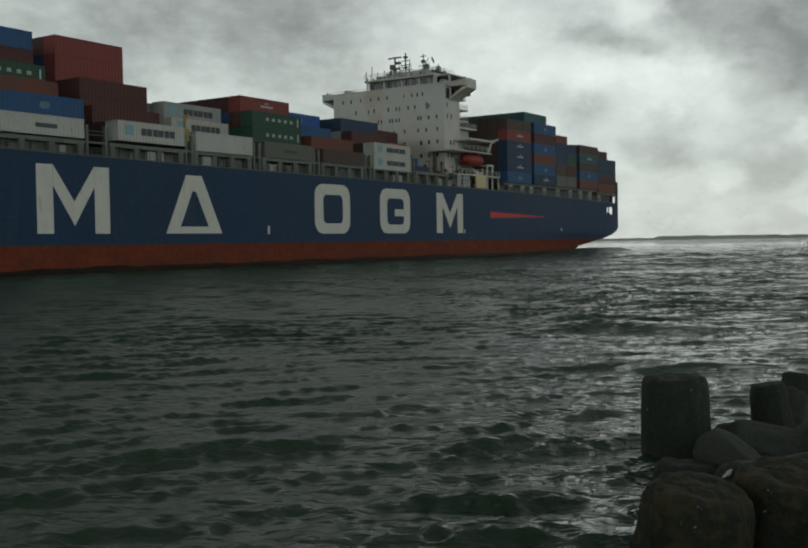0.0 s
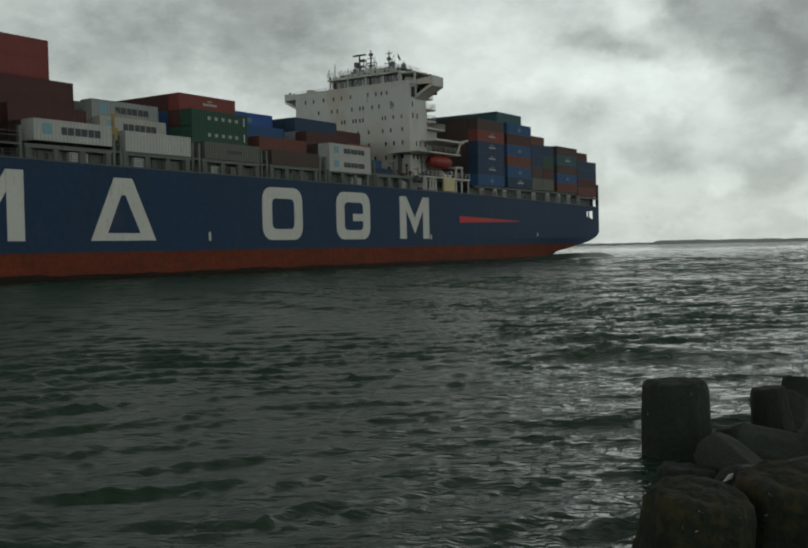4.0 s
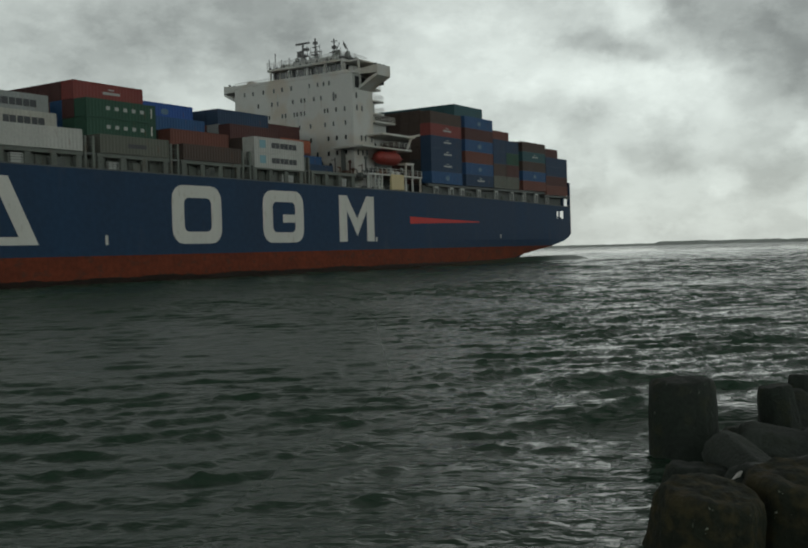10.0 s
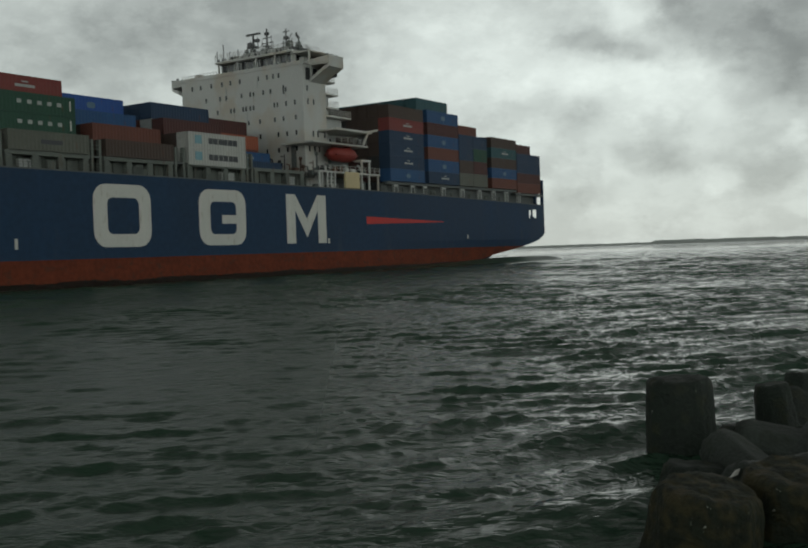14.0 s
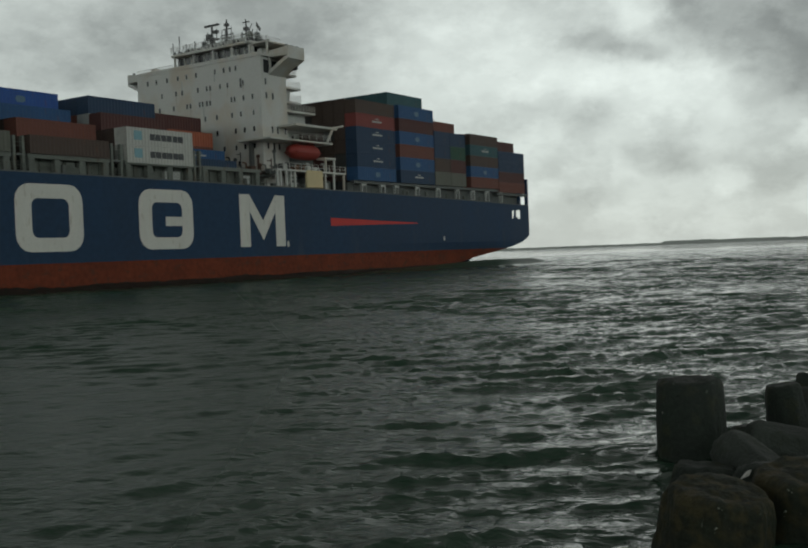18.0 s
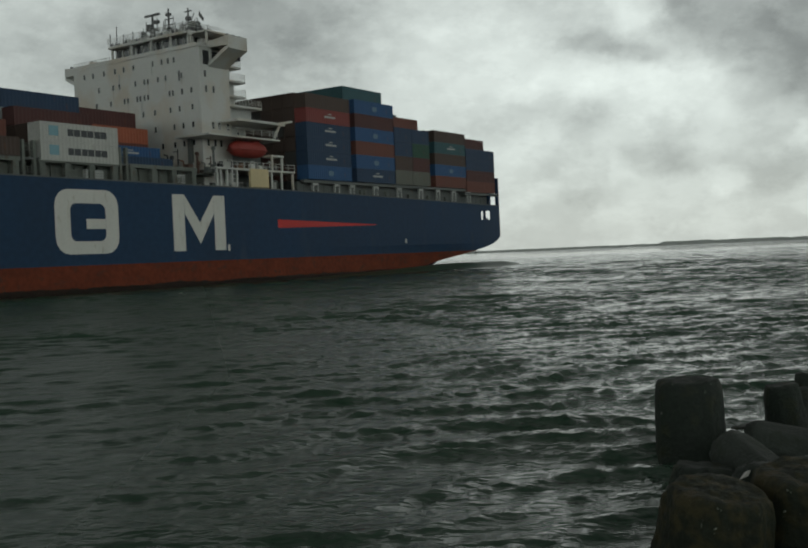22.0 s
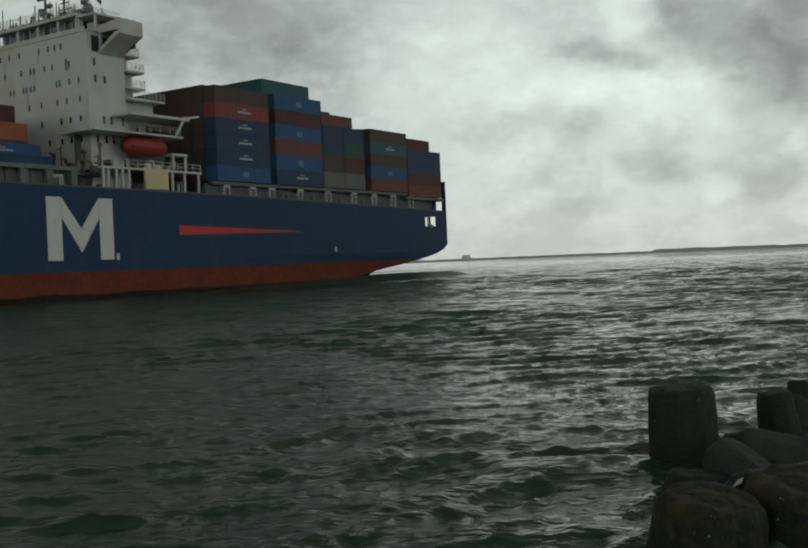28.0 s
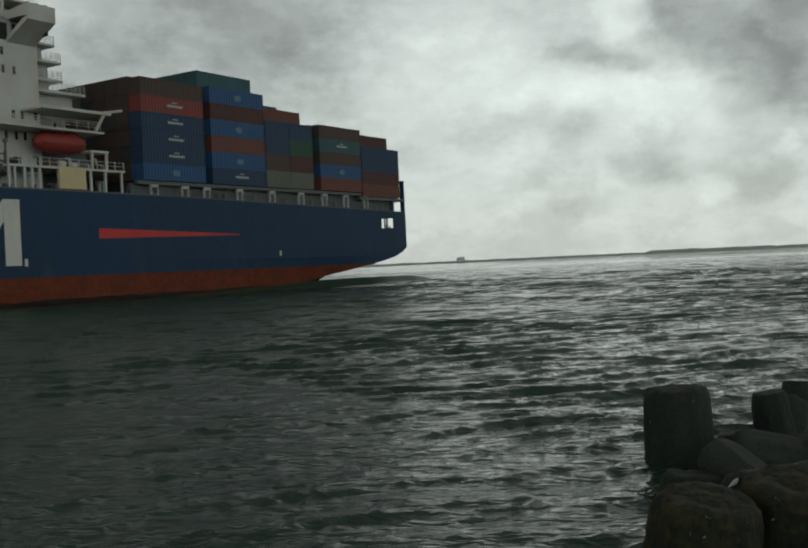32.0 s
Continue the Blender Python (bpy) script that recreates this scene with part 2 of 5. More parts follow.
def add_specks(m, at, colour):
    """Pale droppings and shells scattered on a surface."""
    t = m.node_tree
    b = t.nodes["Principled BSDF"]
    old = b.inputs["Base Color"].links[0].from_socket
    co = t.nodes.new("ShaderNodeTexCoord").outputs["Object"]
    keep = None
    for scale, low, high in ((15.0, at, at + 0.04), (2.1, 0.52, 0.60)):
        n = t.nodes.new("ShaderNodeTexNoise")
        n.inputs["Scale"].default_value, n.inputs["Detail"].default_value = scale, 3
        t.links.new(co, n.inputs["Vector"])
        r = t.nodes.new("ShaderNodeMapRange")
        r.inputs[1].default_value, r.inputs[2].default_value = low, high
        t.links.new(n.outputs["Fac"], r.inputs[0])
        if keep is None:
            keep = r.outputs[0]
        else:
            mul = t.nodes.new("ShaderNodeMath")
            mul.operation = "MULTIPLY"
            t.links.new(keep, mul.inputs[0])
            t.links.new(r.outputs[0], mul.inputs[1])
            keep = mul.outputs[0]
    mx = t.nodes.new("ShaderNodeMix")
    mx.data_type = "RGBA"
    mx.inputs[7].default_value = (*colour, 1)
    t.links.new(keep, mx.inputs[0])
    t.links.new(old, mx.inputs[6])
    t.links.new(mx.outputs[2], b.inputs["Base Color"])


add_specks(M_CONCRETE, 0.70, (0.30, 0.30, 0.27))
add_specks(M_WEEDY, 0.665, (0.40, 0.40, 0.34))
M_FOAM = material("grey_white_foam", (0.46, 0.50, 0.49), 0.8, scale=6, grain=60, vary=0.2, bump=0.4)
# the distance haze over the land is mixed into this pale colour
M_LAND = material("hazy_far_shore", (0.42, 0.45, 0.42), 0.95, scale=0.01, grain=0.06, vary=0.25, bump=0)
M_HUT = material("pale_far_building", (0.66, 0.68, 0.66), 0.9, scale=0.1, grain=1, vary=0.15, bump=0)


# ---- mesh helpers ----
def finish(name, bm, mat, smooth=False):
    me = bpy.data.meshes.new(name)
    bm.normal_update()
    bm.to_mesh(me)
    bm.free()
    me.materials.append(mat)
    if smooth:
        for p in me.polygons:
            p.use_smooth = True
    return me


def part(name, bm, mat, parent, label="", smooth=False):
    ob = new(name, finish(name, bm, mat, smooth))
    ob.parent = parent
    return tagged(ob, label=label)


def share(name, me, parent, m, label=""):
    ob = new(name, me)
    ob.parent = parent
    ob.matrix_basis = m
    return tagged(ob, label=label)


def box(bm, x0, x1, y0, y1, z0, z1, bevel=0.0):
    vs = [bm.verts.new((x, y, z)) for z in (z0, z1) for y in (y0, y1) for x in (x0, x1)]
    fs = [bm.faces.new([vs[i] for i in q]) for q in ((0, 2, 3, 1), (4, 5, 7, 6), (0, 1, 5, 4), (2, 6, 7, 3), (0, 4, 6, 2), (1, 3, 7, 5))]
    if bevel:
        edges = {e for f in fs for e in f.edges}
        bmesh.ops.bevel(bm, geom=list(edges), offset=bevel, segments=1, affect="EDGES")
    return bm


def new_box(*a, **k):
    return box(bmesh.new(), *a, **k)


def tube(bm, p, q, r, r2=None, n=8):
    p, q = Vector(p), Vector(q)
    d = (q - p).normalized()
    s = d.orthogonal().normalized()
    c = d.cross(s)
    r2 = r if r2 is None else r2
    rings = []
    for o, rad in ((p, r), (q, r2)):
        rings.append([bm.verts.new(o + (s * math.cos(2 * math.pi * i / n) + c * math.sin(2 * math.pi * i / n)) * rad) for i in range(n)])
    for i in range(n):
        bm.faces.new((rings[0][i], rings[0][(i + 1) % n], rings[1][(i + 1) % n], rings[1][i]))
    bm.faces.new(rings[0][::-1])
    bm.faces.new(rings[1])
    return bm


def prism(bm, outline, y0, y1):
    """A slab between y0 and y1 with an outline of (x, z)."""
    a = [bm.verts.new((x, y0, z)) for x, z in outline]
    b = [bm.verts.new((x, y1, z)) for x, z in outline]
    n = len(outline)
    bm.faces.new(a)
    bm.faces.new(b[::-1])
    for i in range(n):
        bm.faces.new((a[i], b[i], b[(i + 1) % n], a[(i + 1) % n]))
    return bm


# ---- water ----
DRIFT = Vector((-0.30, -1.85, 0.0))     # the chop runs in towards the stones, metres a second


def build_water():
    # cross rows and fore-and-aft columns: close-set where the chop comes near the stones on its way, wide apart far off
    run = -DRIFT.y * 32.0
    rows_y = [-6000.0, -2500.0, -900.0, -300.0, -120.0, -60.0, -30.0, -16.0, -8.0, -3.0, 0.0, 2.0, 3.4, 4.4]
    while rows_y[-1] < 6000:
        y = rows_y[-1]
        d = y - run
        rows_y.append(y + (0.095 if d < 26 else 0.0033 * d if d < 90 else 0.0037 * d if d < 420 else 0.012 * d if d < 900 else 0.06 * d))
    rows_y = np.array(rows_y)
    inner, outer = 210, 130
    near = np.clip(rows_y - run, 9.0, None)
    wi = 0.43 * near + 1.6
    wo = np.maximum(0.46 * np.clip(rows_y, 10.0, None) + 4.0, wi * 1.05)
    mid = 0.30 * np.clip((rows_y - 10.0) / -DRIFT.y, 0, 32)
    s_in = np.linspace(-1, 1, inner)
    s_out = np.linspace(0, 1, outer + 1)[1:] ** 1.25
    far_x = np.array([2.0, 6.0, 25.0, 120.0, 800.0, 5000.0])
    right = np.concatenate([wi[:, None] + (wo - wi)[:, None] * s_out[None, :], wo[:, None] + far_x[None, :]], axis=1)
    gx = np.concatenate([-right[:, ::-1], wi[:, None] * s_in[None, :], right], axis=1) + mid[:, None]
    gy = np.repeat(rows_y[:, None], gx.shape[1], axis=1)
    cell = np.maximum(np.abs(np.gradient(gx, axis=1)) * 0.9, np.abs(np.gradient(gy, axis=0)))
    away = np.clip(gy - run * 0.5, 0, None)
    rng = np.random.RandomState(5)
    z, push_x, push_y = np.zeros_like(gx), np.zeros_like(gx), np.zeros_like(gx)
    warp_x = 0.9 * np.sin(gx * 0.11 + gy * 0.07) + 0.6 * np.sin(gy * 0.23 - gx * 0.05)
    warp_y = 0.5 * np.sin(gx * 0.31 + 1.0) * np.sin(gy * 0.19) + 0.35 * np.sin(gx * 0.7 + gy * 0.43)
    # long-crested chop, then the short ripples that gather on its leading faces
    lead, ride = np.zeros_like(gx), 1.0
    for shortest, longest, count, spread, steep, sharpen in ((0.85, 2.8, 34, 0.38, 0.031, 0.6), (0.27, 0.85, 38, 0.55, 0.072, 0.6)):
        for i in range(count):
            length = shortest * (longest / shortest) ** ((i + rng.uniform(0, 1)) / count)
            ang = radians(-80) + rng.normal(0, spread)
            k = 2 * math.pi / length
            amp = steep / k * rng.uniform(0.6, 1.35)
            ph = k * (math.cos(ang) * (gx + warp_x) + math.sin(ang) * (gy + warp_y)) + rng.uniform(0, 6.28)
            fade = ride * np.clip((length / cell - 2.0) / 1.4, 0, 1)
            # rougher in the open fairway than close to the stones
            if length > 0.9:
                fade = fade * (1 + 2.0 * np.clip((away - 50) / 120, 0, 1))
                lead += math.sin(ang) * amp * k * np.cos(ph)
            z += amp * fade * np.sin(ph)
            # crests sharpen as the surface gathers towards them
            gather = sharpen * amp * fade * np.cos(ph)
            push_x += math.cos(ang) * gather
            push_y += math.sin(ang) * gather
        if shortest > 0.5:
            # the chop leans the way it runs
            push_y -= 1.1 * z
            ride = 0.55 + 0.7 * np.clip(lead / 0.13, 0, 1.3)
    # longer chop far out in the fairway
    far = np.clip((away - 130) / 150, 0, 1)
    for i in range(16):
        length = 3.0 * (10.0 / 3.0) ** (i / 15)
        ang = radians(-80) + rng.normal(0, 0.8)
        ph = 2 * math.pi / length * (math.cos(ang) * (gx + warp_x) + math.sin(ang) * gy) + rng.uniform(0, 6.28)
        z += 0.006 * length * far * np.clip((length / cell - 2.0) / 2.0, 0, 1) * np.sin(ph)
    group = 0.80 + 0.35 * np.sin(gx * 0.16 + 1.3 * np.sin(gy * 0.09)) * np.sin(gy * 0.13 + 0.7)
    # calmer in the lee of the ship
    lee = np.clip((np.arctan2(gx - mid[:, None], np.clip(gy - run * 0.5, 14, None)) + 0.24) / 0.36, 0, 1)
    group = group * (0.86 + 0.14 * lee * lee * (3 - 2 * lee))
    z *= group
    # a few higher swells on their way to the stones: time and place of landing, height, width of the crest
    for when, sx, sy, high, wide in ((2.6, -0.5, 12.0, 0.16, 4.0), (6.7, 4.0, 14.2, 0.26, 4.2), (12.5, 4.0, 14.2, 0.27, 3.4), (13.0, 4.3, 13.7, 0.26, 2.6), (17.0, 1.0, 12.5, 0.18, 3.5),
                                     (19.6, 3.0, 13.5, 0.10, 4.0), (23.3, 4.0, 14.2, 0.20, 4.2), (26.5, 3.5, 14.0, 0.18, 4.0), (29.4, 0.8, 13.2, 0.24, 3.6), (31.6, -1.0, 12.5, 0.16, 3.5)):
        cx, cy = sx - DRIFT.x * when, sy - DRIFT.y * when
        bend = gy - cy + 0.12 * (gx - cx) + 0.25 * np.sin((gx - cx) * 0.9)
        z += 0.55 * high * (1.25 * np.exp(-(bend / 0.85) ** 2) - 0.35 * np.exp(-((bend + 1.7) / 0.9) ** 2)) * np.exp(-((gx - cx) / wide) ** 2)
    ny, nx = gx.shape
    co = np.stack([gx + group * push_x, gy + group * push_y, z], -1).reshape(-1, 3)
    idx = np.arange(nx * ny).reshape(ny, nx)
    quads = np.stack([idx[:-1, :-1], idx[:-1, 1:], idx[1:, 1:], idx[1:, :-1]], -1).reshape(-1, 4)
    me = bpy.data.meshes.new("water")
    me.vertices.add(len(co))
    me.vertices.foreach_set("co", co.ravel())
    me.loops.add(quads.size)
    me.loops.foreach_set("vertex_index", quads.ravel())
    me.polygons.add(len(quads))
    me.polygons.foreach_set("loop_start", np.arange(0, quads.size, 4))
    me.polygons.foreach_set("loop_total", np.full(len(quads), 4))
    me.polygons.foreach_set("use_smooth", np.ones(len(quads), dtype=bool))
    me.update()
    me.validate()
    # the fine ruffling dies away in the lee too
    ruffle = me.attributes.new("ruffle", "FLOAT", "POINT")
    ruffle.data.foreach_set("value", (0.62 + 0.38 * lee).ravel())
    m = bpy.data.materials.new("choppy_harbour_water")
    m.use_nodes = True
    t = m.node_tree
    b = t.nodes["Principled BSDF"]
    b.inputs["Base Color"].default_value = (0.026, 0.056, 0.034, 1)
    b.inputs["Roughness"].default_value = 0.04
    b.inputs["IOR"].default_value = 1.33
    b.inputs["Specular IOR Level"].default_value = 0.43
    co_n = t.nodes.new("ShaderNodeTexCoord").outputs["Object"]
    ruffle_n = t.nodes.new("ShaderNodeAttribute")
    ruffle_n.attribute_name = "ruffle"
    # in the lee the finest wrinkles blur the reflections evenly
    sheen = t.nodes.new("ShaderNodeMapRange")
    for k, v in enumerate((0.62, 1.0, 0.30, 0.025)):
        sheen.inputs[k + 1].default_value = v
    t.links.new(ruffle_n.outputs["Fac"], sheen.inputs[0])
    t.links.new(sheen.outputs[0], b.inputs["Roughness"])
    last = None
    for scale, stretch, strength, dist in ((0.8, 1.8, 0.7, 0.30), (2.0, 1.9, 0.9, 0.17), (5.0, 2.0, 1.0, 0.085), (12.0, 2.0, 1.0, 0.036)):
        mp = t.nodes.new("ShaderNodeMapping")
        mp.inputs["Rotation"].default_value = (0, 0, radians(10))
        mp.inputs["Scale"].default_value = (1 / stretch, 1, 1)
        t.links.new(co_n, mp.inputs[0])
        nz = t.nodes.new("ShaderNodeTexNoise")
        nz.inputs["Scale"].default_value, nz.inputs["Detail"].default_value, nz.inputs["Roughness"].default_value = scale, 2, 0.5
        t.links.new(mp.outputs[0], nz.inputs["Vector"])
        bn = t.nodes.new("ShaderNodeBump")
        bn.inputs["Distance"].default_value = dist
        calm = t.nodes.new("ShaderNodeMath")
        calm.operation = "MULTIPLY"
        calm.inputs[1].default_value = strength
        t.links.new(ruffle_n.outputs["Fac"], calm.inputs[0])
        t.links.new(calm.outputs[0], bn.inputs["Strength"])
        t.links.new(nz.outputs["Fac"], bn.inputs["Height"])
        if last:
            t.links.new(last, bn.inputs["Normal"])
        last = bn.outputs[0]
    t.links.new(last, b.inputs["Normal"])
    me.materials.append(m)
    return tagged(new("water", me), "dark green-grey choppy harbour water with small waves", "water", kind="structure")


water = build_water()


def build_stern_wave():
    """The smooth hump of water that the hull drags along its quarter."""
    xs, ys = np.linspace(-9, 74, 84), np.array([9.5, 7.5, 6.0, 4.8, 3.8, 3.0, 2.3, 1.7, 1.2, 0.8, 0.4, 0.0, -0.5, -1.2, -2.2, -3.5, -5.0, -7.0])
    bm = bmesh.new()
    rows = []
    for x in xs:
        h = 1.25 * float(np.interp(x, (-9, -5, -1, 8, 26, 45, 74), (0, 0.6, 0.92, 1.0, 1.0, 0.55, 0)))
        row = []
        for y in ys:
            wide = 1.9 if y > 0.3 else 2.2
            ripple = 0.05 * noise.noise((x * 0.35, y * 0.8, 0)) + 0.03 * noise.noise((x * 1.1, y * 2.0, 4.0))
            row.append(bm.verts.new((x, y, -0.22 + (h + 0.22) * math.exp(-((y - 0.3) / wide) ** 2) + ripple * min(1, h))))
        rows.append(row)
    for a, b in zip(rows, rows[1:]):
        for j in range(len(ys) - 1):
            bm.faces.new((a[j], b[j], b[j + 1], a[j + 1]))
    bmesh.ops.recalc_face_normals(bm, faces=bm.faces)
    return tagged(new("stern_wave", finish("stern_wave", bm, bpy.data.materials["choppy_harbour_water"], smooth=True)), "smooth dark stern wave running along the ship's quarter", "wave")


stern_wave = build_stern_wave()


# ---- breakwater underfoot ----
def build_breakwater():
    bm = bmesh.new()
    x = -60.0
    rng = random.Random(12)
    while x < 60:
        long = 5.8 + 0.3 * rng.random()
        box(bm, x, x + long, -7.5 + 0.05 * rng.random(), -0.9 - 0.05 * rng.random(), -2.5, 1.62 + 0.05 * rng.random(), bevel=0.06)
        x += long + 0.03
    tagged(new("breakwater", finish("breakwater", bm, M_CONCRETE)), "dark concrete breakwater cap of large blocks", "breakwater", kind="structure")


build_breakwater()


# ---- far shore ----
def build_shore():
    bm = bmesh.new()
    rng = random.Random(3)
    rad, n = 2600.0, 260
    rows = []
    for i in range(n + 1):
        az = -26 + 66 * i / n
        top = 5.6 + 1.2 * noise.noise((az * 0.9, 0, 0)) + 0.7 * rng.random()
        if 13.9 < az < 16.9:
            top += 4.4
        elif 16.9 <= az < 20.5:
            top += 3.6
        elif az >= 20.5:
            top += 2.4
        if az < 12:
            top += 0.4
        a = radians(az)
        d = Vector((math.sin(a), math.cos(a), 0))
        rows.append([bm.verts.new(d * rad + Vector((0, 0, -1))), bm.verts.new(d * (rad + 4) + Vector((0, 0, 2.4))), bm.verts.new(d * (rad + 25) + Vector((0, 0, top))), bm.verts.new(d * (rad + 300) + Vector((0, 0, top * 0.9))), bm.verts.new(d * (rad + 310) + Vector((0, 0, -1)))])
    for a, b in zip(rows, rows[1:]):
        for j in range(4):
            bm.faces.new((a[j], b[j], b[j + 1], a[j + 1]))
    tagged(new("far_shore", finish("far_shore", bm, M_LAND)), "low hazy grey-green shoreline along the horizon", "shoreline", kind="structure")
    hut = new("harbour_building")
    hut.matrix_basis = pose(2605 * math.sin(radians(3.64)), 2605 * math.cos(radians(3.64)), 3, 0, 0, -4)
    tagged(hut, "small pale building on the far shoreline", "building")
    part("wall", new_box(-11, 11, -5, 5, 0, 10), M_HUT, hut)
    part("roof", new_box(-8, 9, -5.3, 5.3, 10, 12.5), M_HUT, hut, "raised flat roof block")


build_shore()


# ---- container ship ----
ship = tagged(new("container_ship"), "long navy container ship with red waterline and white deckhouse", "ship")
BEAM = 39.0


def deck_height(x):
    return float(np.interp(x, (-2, 8, 30, 60, 120, 200, 250, 300), (13.3, 13.6, 14.0, 14.55, 15.0, 15.35, 16.5, 20.0)))


def bottom_height(x):
    """The counter: the hull's underside climbs out of the water towards the transom."""
    return float(np.interp(x, (-1, 0.4, 3, 7, 12.7, 20, 25, 30, 36), (6.6, 5.8, 4.9, 4.15, 3.3, 2.4, 1.75, 0.8, -2.6)))


def half_breadth(x, z):
    b = BEAM / 2
    top = float(np.interp(x, (-1, 1, 6, 225, 255, 280, 296), (b - 0.15, b - 0.05, b, b, b - 4.0, b - 11.0, 0.6)))
    low = float(np.interp(x, (-1, 6, 14, 24, 45, 70, 200, 230, 262, 290), (b - 0.3, b - 0.5, b - 0.9, b - 1.4, b - 0.6, b, b, b - 2.5, 8.0, 0.3)))
    k = min(1.0, max(0.0, (z - 0.0) / 6.0)) if x < 100 else min(1.0, max(0.0, z / 14.0))
    k = k * k * (3 - 2 * k)
    return low + (top - low) * k


HOLES = ((3.7, 6.2), (6.75, 7.5))


def hull_side(levels_of, name, mat, skip_holes, label):
    xs = [-1.0, 0.5, 2.2, 3.7, 6.2, 6.75, 7.5, 9, 12, 15, 18, 21, 24, 27, 30, 34, 40, 46, 54, 62, 70, 80, 95, 110, 130, 150, 170, 190, 210, 225, 235, 245, 255, 265, 275, 285, 292, 296]
    bm = bmesh.new()
    for side in (1, -1):
        rows = []
        for x in xs:
            rows.append([bm.verts.new((x, -BEAM / 2 + side * half_breadth(x, z), z)) for z in levels_of(x)])
        for i in range(len(xs) - 1):
            for j in range(len(rows[0]) - 1):
                if skip_holes and side == 1 and j == 4 and (xs[i], xs[i + 1]) in HOLES:
                    continue
                q = [rows[i][j], rows[i + 1][j], rows[i + 1][j + 1], rows[i][j + 1]]
                if max((a.co - b.co).length for a in q for b in q) < 1e-3 or abs(q[0].co.z - q[3].co.z) + abs(q[1].co.z - q[2].co.z) < 1e-4:
                    continue
                bm.faces.new(q if side == 1 else q[::-1])
    bmesh.ops.remove_doubles(bm, verts=bm.verts, dist=1e-4)
    return part(name, bm, mat, ship, label, smooth=False)


BOOT = 3.69


def upper_levels(x):
    lo, hi = max(BOOT, bottom_height(x)), deck_height(x)
    return [lo, max(lo, 5.2), max(lo + 0.01, 6.6), 8.6, 10.2, 12.2, hi]


def lower_levels(x):
    lo = max(-3.0, bottom_height(x))
    return [min(lo, BOOT), min(max(lo, -1.0), BOOT), min(max(lo, 0.6), BOOT), min(max(lo, 2.2), BOOT), BOOT if bottom_height(x) < BOOT else min(lo, BOOT)]


hull_side(upper_levels, "topside_plating", M_HULL, True, "weathered navy blue hull plating")
hull_side(lower_levels, "boot_topping", M_BOOT, False, "scuffed red antifouling band at the waterline")


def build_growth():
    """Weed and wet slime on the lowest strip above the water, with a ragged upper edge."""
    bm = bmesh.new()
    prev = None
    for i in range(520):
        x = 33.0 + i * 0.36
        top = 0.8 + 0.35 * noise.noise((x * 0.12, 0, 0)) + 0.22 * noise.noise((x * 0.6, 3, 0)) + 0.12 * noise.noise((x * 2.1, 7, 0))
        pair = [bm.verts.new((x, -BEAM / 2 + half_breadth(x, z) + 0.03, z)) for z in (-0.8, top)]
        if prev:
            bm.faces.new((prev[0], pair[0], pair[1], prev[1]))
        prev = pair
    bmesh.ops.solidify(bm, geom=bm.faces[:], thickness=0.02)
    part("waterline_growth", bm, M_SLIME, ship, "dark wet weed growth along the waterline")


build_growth()


